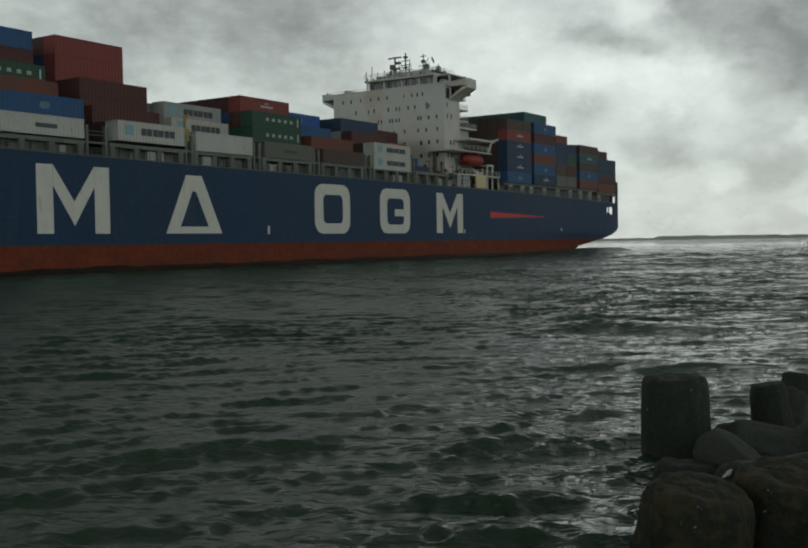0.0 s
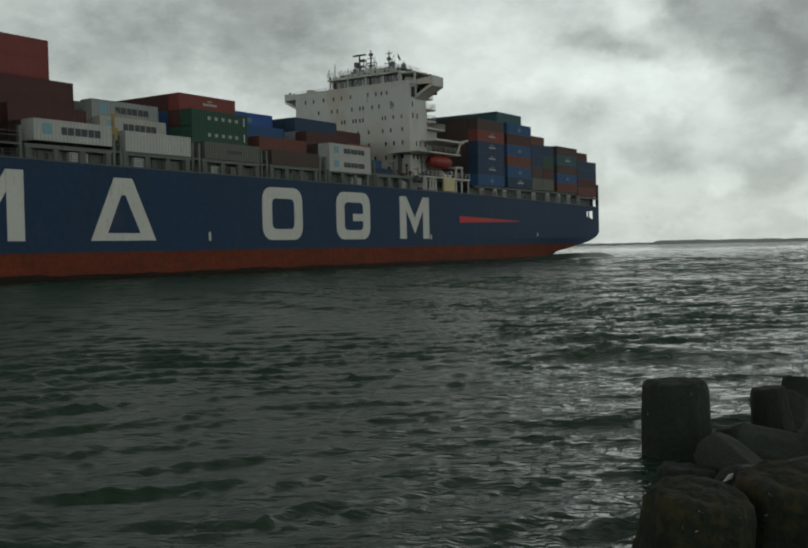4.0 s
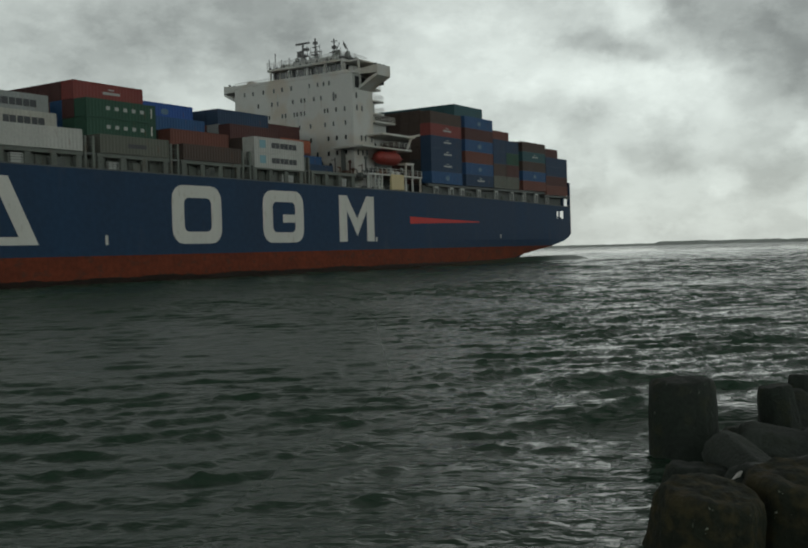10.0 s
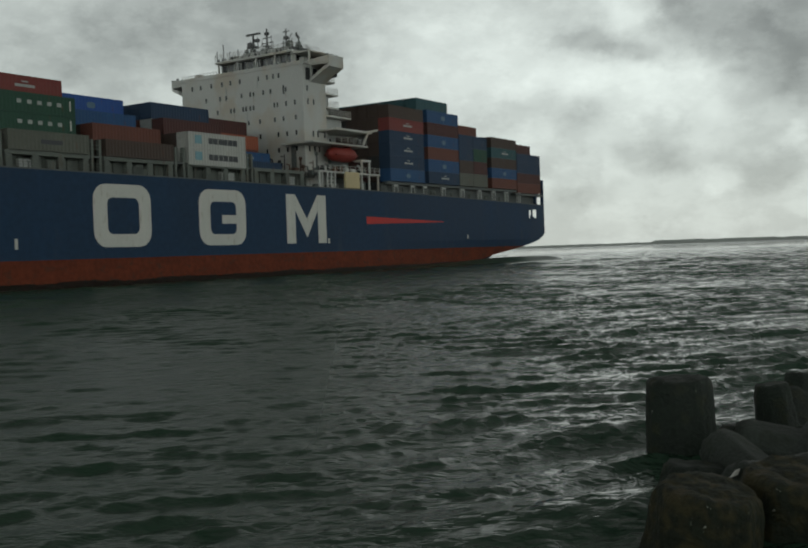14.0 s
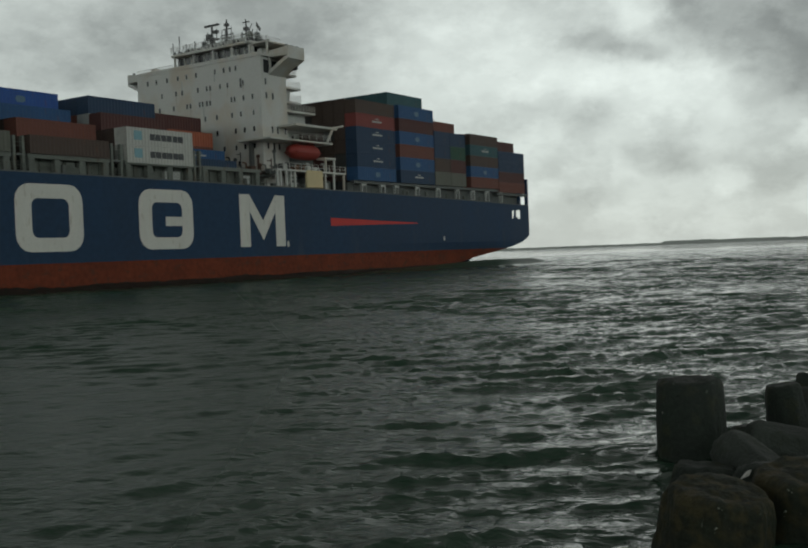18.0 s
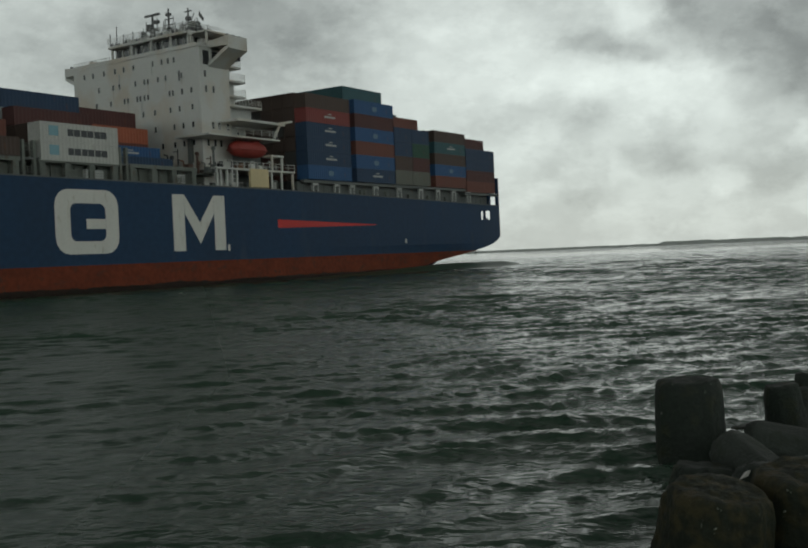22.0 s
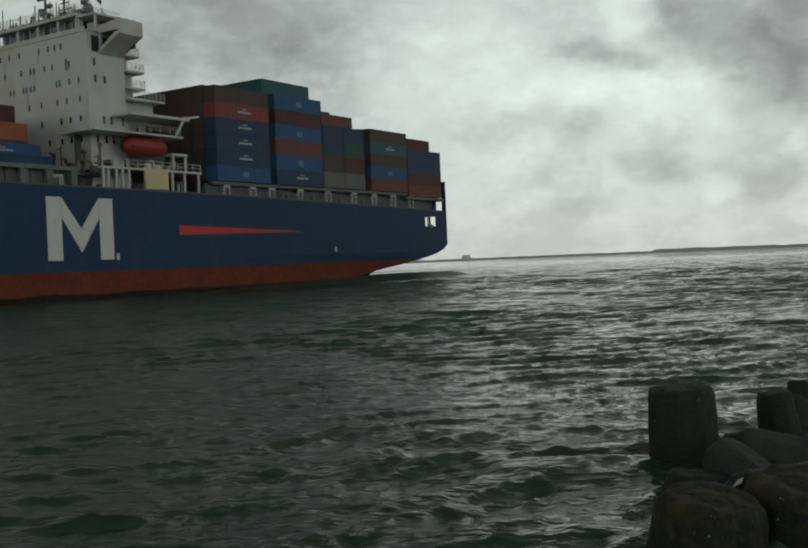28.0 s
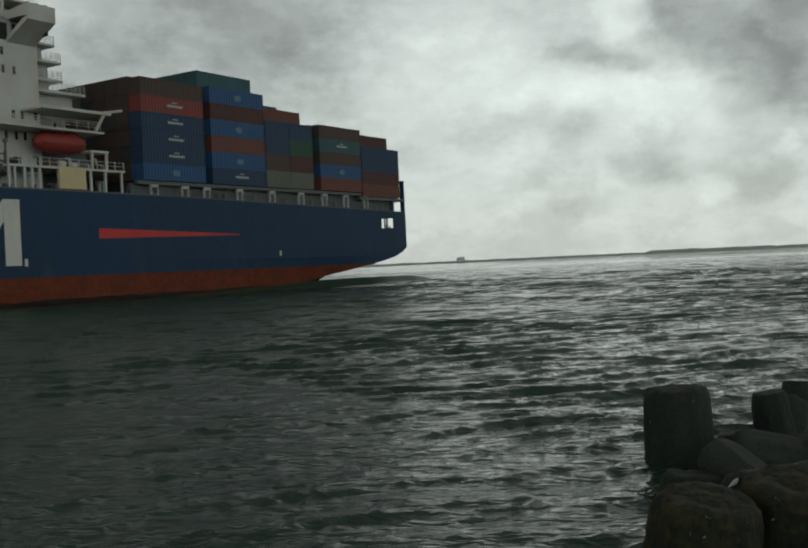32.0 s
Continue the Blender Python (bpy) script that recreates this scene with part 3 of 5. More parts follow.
def build_hull_rest():
    b = BEAM / 2
    # counter underside and bottom
    bm = bmesh.new()
    xs = (-1.0, 0.5, 3, 8, 15, 24, 34)
    rows = [[bm.verts.new((x, -b + s * half_breadth(x, bottom_height(x)) * k, bottom_height(x) - 0.35 * (1 - abs(s * k)))) for s, k in ((1, 1), (1, 0.5), (1, 0), (-1, 0.5), (-1, 1))] for x in xs]
    for p, q in zip(rows, rows[1:]):
        for j in range(4):
            bm.faces.new((p[j], p[j + 1], q[j + 1], q[j]))
    part("counter", bm, M_HULL, ship, "underside of the stern counter")
    # transom with mooring openings
    bm = bmesh.new()
    cols = [0.3, 1.6, 8.5, 11, 17, 22, 28, 30.5, 37.4, 38.7]
    zs = [6.6, 8.2, 10.0, 12.4, 13.3]
    for i in range(len(cols) - 1):
        for j in range(len(zs) - 1):
            if j == 2 and i in (1, 3, 5, 7):
                continue
            box(bm, -1.15, -0.95, -cols[i + 1], -cols[i], zs[j], zs[j + 1])
    part("transom", bm, M_HULL, ship, "flat navy transom with mooring openings")
    for x0, x1, z0, z1 in ((4.72, 4.9, 10.2, 12.2), (5.35, 5.6, 10.2, 10.9), (3.8, 4.2, 10.2, 10.6)):
        part("fairlead_post", new_box(x0, x1, -0.75, -0.45, z0, z1, bevel=0.04), M_HULL, ship)
    part("mooring_deck", new_box(-0.9, 14, -b - half_breadth(3, 9) + 0.4, -0.5, 9.3, 9.5), M_DARK, ship)
    # main deck
    bm = bmesh.new()
    xs = (-1, 8, 30, 60, 120, 200, 225, 255, 280, 295)
    rows = [[bm.verts.new((x, -b + s * (half_breadth(x, 20) - 0.05), deck_height(x) - 0.25)) for s in (1, -1)] for x in xs]
    for p, q in zip(rows, rows[1:]):
        bm.faces.new((p[0], q[0], q[1], p[1]))
    part("main_deck", bm, M_DECK, ship)
    # rubbing edge along the deck
    bm = bmesh.new()
    for x0, x1 in zip((0, 30, 60, 90, 120, 160), (30, 60, 90, 120, 160, 222)):
        z0, z1 = deck_height(x0), deck_height(x1)
        prism(bm, ((x0, z0 - 0.12), (x1, z1 - 0.12), (x1, z1 + 0.06), (x0, z0 + 0.06)), -0.12, 0.06)
    part("sheer_strake_edge", bm, M_GREY, ship)
    # stern corner posts
    for x0, x1, z0, z1 in ((-0.9, -0.3, 13.3, 19.4), (2.9, 3.5, 13.4, 16.2)):
        part("stern_post", new_box(x0, x1, -0.8, -0.1, z0, z1, bevel=0.05), M_HULL, ship)
    part("stern_platform", new_box(-0.9, 14, -b * 2 + 0.4, -0.1, 15.4, 15.9), M_GREY, ship)


build_hull_rest()


# ---- painted marks on the hull: plain shapes only ----
def plate(name, outline, mat, label="", holes=()):
    """A thin painted slab on the port side; holes are closed outlines with as many corners as the outer one."""
    bm = bmesh.new()
    if not holes:
        prism(bm, outline, 0.0, 0.025)
    else:
        inner, n = holes, len(outline)
        for y, flip in ((0.025, False), (0.0, True)):
            a = [bm.verts.new((x, y, z)) for x, z in outline]
            c = [bm.verts.new((x, y, z)) for x, z in inner]
            for i in range(n):
                q = (a[i], a[(i + 1) % n], c[(i + 1) % n], c[i])
                bm.faces.new(q[::-1] if flip else q)
    return part(name, bm, mat, ship, label)


def ring_outline(x0, x1, z0, z1, r, n=5):
    out = []
    for cx, cz, a0 in ((x1 - r, z1 - r, 0), (x0 + r, z1 - r, 90), (x0 + r, z0 + r, 180), (x1 - r, z0 + r, 270)):
        for i in range(n):
            a = radians(a0 + 90 * i / (n - 1))
            out.append((cx + r * math.cos(a), cz + r * math.sin(a)))
    return out


ZB = 5.2


def twin_bar_mark(x0, x1, zt):
    w = (x1 - x0) * 0.215
    plate("hull_mark_bar", ((x0, ZB), (x0 + w, ZB), (x0 + w, zt), (x0, zt)), M_WHITE)
    plate("hull_mark_bar", ((x1 - w, ZB), (x1, ZB), (x1, zt), (x1 - w, zt)), M_WHITE)
    c = (x0 + x1) / 2
    plate("hull_mark_chevron", ((x0 + w + 0.04, zt), (x0 + w + 0.04, zt - 2.7), (c, ZB + 1.0), (x1 - w - 0.04, zt - 2.7), (x1 - w - 0.04, zt), (c, ZB + 4.1)), M_WHITE)


twin_bar_mark(179.3, 190.65, 13.9)
twin_bar_mark(86.05, 96.55, 13.3)
plate("hull_mark_trapezoid", ((158.1, ZB), (169.35, ZB), (165.3, 13.6), (162.15, 13.6)), M_WHITE, holes=((160.9, ZB + 1.0), (166.55, ZB + 1.0), (164.1, 11.3), (163.4, 11.3)))
plate("hull_mark_ring", ring_outline(125.75, 135.75, ZB - 0.05, 13.6, 2.1), M_WHITE, holes=ring_outline(127.9, 133.4, ZB + 1.7, 11.8, 0.9))
plate("hull_mark_ring", ring_outline(106.35, 116.45, ZB - 0.05, 13.5, 2.1), M_WHITE, holes=ring_outline(108.5, 114.1, ZB + 1.6, 11.7, 0.9))
plate("hull_mark_bar", ((108.52, 8.4), (111.6, 8.4), (111.6, 9.7), (108.52, 9.7)), M_WHITE)
plate("hull_stripe", ((46.8, 8.98), (74.0, 8.5), (74.0, 9.86), (46.8, 9.12)), M_REDMARK, "long tapering red stripe painted on the hull")
for x, z0, z1 in ((147.3, 5.1, 6.4), (85.2, 5.1, 6.0), (36.9, 5.6, 6.4)):
    plate("draught_mark", ((x, z0), (x + 0.45, z0), (x + 0.45, z1), (x, z1)), M_WHITE)

# ---- containers ----
BOX_MESH = {}


def container_meshes(length, tall, colour):
    key = (length, round(tall, 2), colour)
    if key in BOX_MESH:
        return BOX_MESH[key]
    w, d = 2.44, 0.045
    bm = bmesh.new()

    def folded(n0, n1, fixed_of):
        """A corrugated wall that runs from n0 to n1."""
        count = max(8, int(abs(n1 - n0) / 0.55))
        step, prev = (n1 - n0) / count, None
        for i in range(count):
            for k, off in ((0.0, 0.0), (0.3, 0.0), (0.5, -d), (0.8, -d)):
                p = n0 + (i + k) * step
                pair = [bm.verts.new(fixed_of(p, off, z)) for z in (0.14, tall - 0.12)]
                if prev:
                    bm.faces.new((prev[0], pair[0], pair[1], prev[1]))
                prev = pair
        pair = [bm.verts.new(fixed_of(n1, 0.0, z)) for z in (0.14, tall - 0.12)]
        bm.faces.new((prev[0], pair[0], pair[1], prev[1]))

    folded(0.1, length - 0.1, lambda p, o, z: (p, -0.03 + o, z))
    folded(length - 0.1, 0.1, lambda p, o, z: (p, -w + 0.03 - o, z))
    folded(-0.1, -w + 0.1, lambda p, o, z: (length - 0.03 + o, p, z))
    folded(-w + 0.1, -0.1, lambda p, o, z: (0.03 - o, p, z))
    box(bm, 0.05, length - 0.05, -w + 0.05, -0.05, tall - 0.12, tall - 0.03)
    box(bm, 0.05, length - 0.05, -w + 0.05, -0.05, 0.05, 0.14)
    bmesh.ops.recalc_face_normals(bm, faces=bm.faces)
    body = finish("shipping_container", bm, BOX_PAINT[colour])
    bm = bmesh.new()
    for x in (0, length - 0.14):
        for y in (-w, -0.14):
            box(bm, x, x + 0.14, y, y + 0.14, 0, tall)
    for z in (0.0, tall - 0.13):
        for y in (-w, -0.10):
            box(bm, 0.14, length - 0.14, y, y + 0.10, z, z + 0.13)
        for x in (0, length - 0.10):
            box(bm, x, x + 0.10, -w + 0.14, -0.14, z, z + 0.13)
    rails = finish("corner_frame", bm, BOX_PAINT[colour])
    BOX_MESH[key] = (body, rails)
    return BOX_MESH[key]


WORDS = dict(white="white", cream="cream white", grey="pale grey", navy="dark navy", blue="blue", brightblue="bright blue", teal="dark teal", green="dark green", dull="dull olive-grey",
             red="red", darkred="dark red", rust="rust-red", orange="orange", brown="brown", dark="dark weathered")
CARGO = []


def container(x, y_in, z, tall, colour, length=12.19, mark=""):
    """One container: x is its after end, y_in its distance inboard of the port side."""
    body, rails = container_meshes(length, tall, colour)
    ob = new("shipping_container", body)
    size = "forty-foot" if length > 10 else "twenty-foot"
    tagged(ob, "%s corrugated steel %s shipping container on deck" % (WORDS[colour], size), "container", group="deck cargo")
    share("corner_frame", rails, ob, Matrix())
    y = 0.012
    if mark == "square_bar":
        part("marking", new_box(9.5, 10.9, -0.03, y, tall * 0.30, tall * 0.82), M_SKYMARK, ob, "light blue square marking")
        for i in range(6):
            part("marking", new_box(1.9 + i * 1.06, 1.9 + i * 1.06 + (0.86 if i % 2 else 0.94), -0.03, y, tall * 0.34, tall * 0.70), M_BLACKMARK, ob, "dark grey block marking")
    elif mark == "spaced":
        for i in range(5):
            part("marking", new_box(2.2 + i * 1.5, 2.85 + i * 1.5, -0.03, y, tall * 0.44, tall * 0.64), M_FADED, ob, "small faded white block marking")
        part("marking", new_box(0.7, 0.9, -0.03, y, tall * 0.28, tall * 0.80), M_WHITE, ob, "upright white bar marking")
    elif mark == "bar":
        part("marking", new_box(4.2, 7.2, -0.03, y, tall * 0.42, tall * 0.56), M_FADED, ob, "faded white bar marking")
        part("marking", new_box(5.2, 6.2, -0.03, y, tall * 0.66, tall * 0.73), M_FADED, ob, "faded white bar marking")
    elif mark == "disc":
        bm = bmesh.new()
        prism(bm, ring_outline(5.2, 6.7, tall * 0.30, tall * 0.66, 0.4), -0.03, y)
        part("marking", bm, M_PALEBLUE, ob, "pale rounded marking")
    elif mark == "darkbar":
        part("marking", new_box(4.2, 7.4, -0.03, y, tall * 0.36, tall * 0.58), M_BLACKMARK, ob, "dark grey bar marking")
    CARGO.append((ob, Matrix.Translation((x, -y_in, z))))
    return ob


def stack(x, y_in, base, top, colours, length=12.19, marks=()):
    """A column of containers from base to top; colours from the lowest up."""
    n = len(colours)
    tall = (top - base) / n
    for i, c in enumerate(colours):
        container(x, y_in, base + i * tall, tall - 0.02, c, length, marks[i] if i < len(marks) else "")


dice = random.Random(11)
MIXED = ("navy", "blue", "darkred", "rust", "brown", "brown", "dull", "darkred", "teal", "navy")


INNER = []


def fill(x, cols, base, top, last=None, length=12.19, palette=MIXED):
    """Columns further inboard, of which only ends and tops show."""
    n = max(1, round((top - base) / 2.55))
    tall = (top - base) / n
    for c in cols:
        for i in range(n):
            INNER.append((x, c * 2.52, base + i * tall, tall - 0.02, last if last and i == n - 1 else dice.choice(palette), length))


def build_inner():
    verts, faces, paint = [], [], []
    slots = sorted(BOX_PAINT)
    for x, y_in, z, tall, colour, length in INNER:
        for me in container_meshes(length, tall, colour):
            base = len(verts)
            verts += [(v.co.x + x, v.co.y - y_in, v.co.z + z) for v in me.vertices]
            faces += [[base + k for k in p.vertices] for p in me.polygons]
            paint += [slots.index(colour)] * len(me.polygons)
    me = bpy.data.meshes.new("stacked_containers")
    me.from_pydata(verts, [], faces)
    for key in slots:
        me.materials.append(BOX_PAINT[key])
    me.polygons.foreach_set("material_index", paint)
    me.update()
    ob = tagged(new("stacked_containers", me), "inner stacks of mixed dark coloured shipping containers", "containers", kind="stuff")
    CARGO.append((ob, Matrix()))


FB = 17.3
# forward bays, from the bow side aft
stack(183.1, 0, FB + 0.2, 22.5, ("white", "blue"), marks=("darkbar", "disc"))
stack(183.1, 2.52, FB + 0.2, 22.5, ("brown", "blue"))
stack(183.1, 5.04, FB + 0.2, 25.2, ("brown", "rust", "rust"))
stack(183.1, 7.56, FB + 0.2, 27.6, ("brown", "blue", "orange", "green"), marks=("", "", "", "spaced"))
stack(183.1, 10.08, FB + 0.2, 32.5, ("brown", "blue", "rust", "green", "darkred", "blue"))
fill(183.1, range(5, 15), FB + 0.2, 32.5)
stack(165.4, 0, 17.72, 20.45, ("white",), marks=("square_bar",))
stack(165.4, 2.52, 17.72, 20.45, ("brown",))
stack(165.4, 5.04, 17.72, 22.9, ("brown", "darkred"))
stack(165.4, 7.56, 17.72, 26.9, ("brown", "darkred", "darkred", "darkred"))
stack(165.4, 10.08, 17.72, 26.9, ("brown", "darkred", "darkred", "darkred"))
stack(165.4, 12.6, 17.72, 33.4, ("brown", "rust", "darkred", "red", "red", "red"), marks=("", "", "", "bar", "", ""))
fill(165.4, range(6, 15), 17.72, 33.4, "darkred")
stack(150.9, 0, 17.3, 20.1, ("white",))
stack(150.9, 2.52, 17.3, 20.1, ("brown",))
stack(150.9, 5.04, 17.3, 22.6, ("brown", "cream"), marks=("", "square_bar"))
stack(150.9, 6.6, 17.3, 25.1, ("brown", "cream", "grey"), marks=("", "", "square_bar"))
fill(150.9, range(4, 14), 17.3, 25.1, "grey")
stack(135.9, 0, 17.3, 19.8, ("dull",), marks=("darkbar",))
stack(135.9, 2.52, 17.3, 24.9, ("brown", "green", "green"), marks=("", "spaced", "spaced"))
stack(135.9, 5.04, 17.3, 27.5, ("brown", "green", "darkred", "red"), marks=("", "", "", "bar"))
fill(135.9, range(3, 12), 17.3, 27.5, "darkred")
stack(121.0, 0, 17.3, 19.6, ("brown",))
stack(121.0, 2.52, 17.3, 22.0, ("brown", "rust"))
stack(121.0, 5.04, 17.3, 22.0, ("brown", "brown"))
stack(121.0, 7.56, 17.3, 24.5, ("brown", "brown", "blue"))
stack(121.0, 10.08, 17.3, 27.0, ("brown", "rust", "brightblue", "brightblue"), marks=("", "", "disc", "disc"))
fill(121.0, range(5, 12), 17.3, 27.0, "blue")
stack(105.8, 0, 17.0, 21.85, ("white", "white"), marks=("square_bar", "square_bar"))
stack(105.8, 2.52, 17.0, 21.85, ("dull", "brown"))
stack(105.8, 5.04, 17.0, 24.3, ("brown", "brown", "darkred"))
stack(105.8, 7.56, 17.0, 26.9, ("brown", "brown", "grey", "navy"))
fill(105.8, range(4, 12), 17.0, 26.9, "navy")
stack(91.3, 5.04, 17.0, 19.0, ("navy",))
stack(91.3, 7.56, 17.0, 20.8, ("navy", "blue"), marks=("", "bar"))
stack(91.3, 10.08, 17.0, 23.9, ("brown", "rust", "orange"))
stack(91.3, 12.6, 17.0, 26.6, ("brown", "rust", "darkred", "darkred"))
fill(91.3, range(6, 12), 17.0, 26.6, "darkred")
# after bays
AB = 16.7
stack(53.5, 0, AB, 31.1, ("blue", "navy", "navy", "navy", "red", "brown"), marks=("disc", "bar", "bar", "bar", "bar", ""))
fill(53.5, range(1, 5), AB, 31.4, "brown", palette=("brown", "darkred", "brown", "dark"))
stack(53.5, 12.6, AB, 31.4, ("brown", "dark", "darkred", "brown", "dull", "dull"))
fill(53.5, range(6, 15), AB, 31.4, "brown", palette=("brown", "dark", "darkred"))
stack(39.8, 0, AB, 31.4, ("navy", "blue", "rust", "blue", "darkred", "blue"), marks=("bar", "disc", "", "disc", "", "disc"))
stack(39.8, 2.52, AB, 34.1, ("navy", "blue", "rust", "blue", "darkred", "blue", "teal"))
fill(39.8, range(2, 14), AB, 34.1, "teal")
stack(33.55, 0, AB, 27.5, ("dull", "brown", "navy", "navy"), 6.06)
stack(27.45, 0, AB, 27.5, ("dull", "darkred", "green", "navy"), 6.06)
fill(27.45, range(1, 3), AB, 30.0, "rust")
fill(27.45, range(3, 12), AB, 31.6, "teal")
stack(13.3, 0, AB, 28.0, ("rust", "blue", "brown", "teal", "brown"), marks=("", "disc", "", "bar", ""))
fill(13.3, range(1, 12), AB, 28.2, "brown")
stack(0.9, 0, 16.0, 25.15, ("rust", "darkred", "navy", "navy"))
stack(0.9, 2.52, 16.0, 27.75, ("rust", "brown", "navy", "navy", "darkred"))
fill(0.9, range(2, 12), 16.0, 27.9, "brown")
build_inner()


# ---- deck fittings along the port side ----
def build_deck_fittings():
    rng = random.Random(4)
    # coaming under the cargo and the pillars of its outer row
    for x0, x1 in ((183.1, 197), (165.4, 178.6), (150.9, 163.2), (135.9, 148.2), (121.0, 133.2), (105.8, 118.0), (91.3, 103.5)):
        zd = deck_height(x0)
        bm = new_box(x0, x1, -2.1, -1.6, zd - 0.3, 17.1)
        for i in range(7):
            xx = x0 + 0.6 + i * (x1 - x0 - 1.2) / 6
            box(bm, xx - 0.1, xx + 0.1, -1.6, -1.35, zd - 0.3, 17.0)
        part("hatch_coaming", bm, M_LIGHTGREY, ship, "grey ribbed hatch coaming")
        part("cargo_rail", new_box(x0 - 0.2, x1 + 0.2, -1.2, -0.25, 16.75, 17.28), M_LIGHTGREY, ship)
        for i in range(4):
            xx = x0 + 0.4 + i * (x1 - x0 - 0.8) / 3
            part("cargo_pillar", new_box(xx - 0.45, xx + 0.45, -0.9, -0.3, zd - 0.1, 16.76, bevel=0.06), M_LIGHTGREY, ship)
        for i in range(3):
            xx = x0 + 1.6 + rng.random() * (x1 - x0 - 4.4)
            part("vent_box", new_box(xx, xx + 0.9 + rng.random(), -1.3, -0.6, zd - 0.2, zd + 0.9 + 0.6 * rng.random(), bevel=0.05), rng.choice((M_LIGHTGREY, M_HOUSE_DIM, M_GREY)), ship)
        # hatch cover across the ship
        part("hatch_cover", new_box(x0 - 0.1, x1 + 0.1, -38.6, -3.3, 15.6, 16.95), M_DARK, ship)
    # lashing bridges between the bays
    for x0, x1 in ((179.0, 182.7), (163.3, 165.1), (148.6, 150.5), (133.6, 135.5), (118.4, 120.6), (103.8, 105.5)):
        zd = deck_height(x0)
        bridge = part("lashing_bridge", new_box(x0, x1, -37.8, -0.35, 17.0, 17.25), M_GREY, ship, "grey steel lashing bridge between bays")
        for xx in (x0 + 0.1, x1 - 0.5):
            part("upright", new_box(xx, xx + 0.4, -0.9, -0.3, zd - 0.2, 19.4, bevel=0.04), M_LIGHTGREY, bridge)
        bm = bmesh.new()
        for z in (18.1, 18.6):
            box(bm, x0, x1, -0.42, -0.36, z, z + 0.06)
        part("guard_rail", bm, M_LIGHTGREY, bridge)
    # deck-edge rail posts
    bm = bmesh.new()
    x = 90.0
    while x < 198:
        zd = deck_height(x)
        box(bm, x - 0.03, x + 0.03, -0.12, -0.06, zd, zd + 1.05)
        x += 2.0
    for h in (0.4, 0.72, 1.05):
        for x0, x1 in ((90, 120), (120, 160), (160, 198)):
            prism(bm, ((x0, deck_height(x0) + h), (x1, deck_height(x1) + h), (x1, deck_height(x1) + h + 0.05), (x0, deck_height(x0) + h + 0.05)), -0.11, -0.07)
    tagged(part("deck_edge_rail", bm, M_LIGHTGREY, ship, "thin grey railing along the deck edge"), kind="stuff")
    # crane post
    bm = tube(bmesh.new(), (164.3, -1.0, 15), (164.3, -1.0, 22.2), 0.22)
    tube(bm, (164.3, -1.0, 21.6), (163.5, -1.0, 22.6), 0.16)
    box(bm, 163.9, 164.8, -1.4, -0.6, 18.6, 20.4)
    part("stores_post", bm, M_YELLOW, ship, "ochre steel post with a jib stub")
    # after deck: cargo beam, coaming and n-shaped supports
    part("after_coaming", new_box(1.6, 67, -1.9, -1.4, 13.2, 16.3), M_GREY, ship)
    part("after_hatch_cover", new_box(12, 67, -38.2, -3.5, 14.6, 16.55), M_DARK, ship)
    part("after_cargo_rail", new_box(12, 66.5, -1.1, -0.3, 16.1, 16.6), M_GREY, ship)
    for x in (63.5, 57.5, 53.0, 45.8, 38.1, 30.6, 24.2, 18.0, 11.8):
        zd = deck_height(x)
        bm = new_box(x - 0.75, x - 0.45, -0.7, -0.3, zd - 0.2, 16.1, bevel=0.03)
        box(bm, x + 0.45, x + 0.75, -0.7, -0.3, zd - 0.2, 16.1, bevel=0.03)
        box(bm, x - 0.75, x + 0.75, -0.7, -0.3, 15.7, 16.09)
        part("cargo_support", bm, M_HOUSE_DIM, ship, "pale n-shaped steel cargo support")
    for i, x in enumerate((50.2, 48.9, 42.2, 34.5, 27.6, 21.0)):
        part("mooring_bitt", tube(bmesh.new(), (x, -0.7, deck_height(x) - 0.2), (x, -0.7, deck_height(x) + 0.9), 0.28), M_LIGHTGREY, ship)
    bm = bmesh.new()
    x = 4.0
    while x < 69:
        zd = deck_height(x)
        box(bm, x - 0.03, x + 0.03, -0.12, -0.06, zd, zd + 1.05)
        x += 1.8
    for h in (0.5, 1.0):
        for x0, x1 in ((8, 30), (30, 60), (60, 69)):
            prism(bm, ((x0, deck_height(x0) + h), (x1, deck_height(x1) + h), (x1, deck_height(x1) + h + 0.05), (x0, deck_height(x0) + h + 0.05)), -0.11, -0.07)
    tagged(part("deck_edge_rail", bm, M_GREY, ship, "thin grey railing along the after deck"), kind="stuff")


build_deck_fittings()


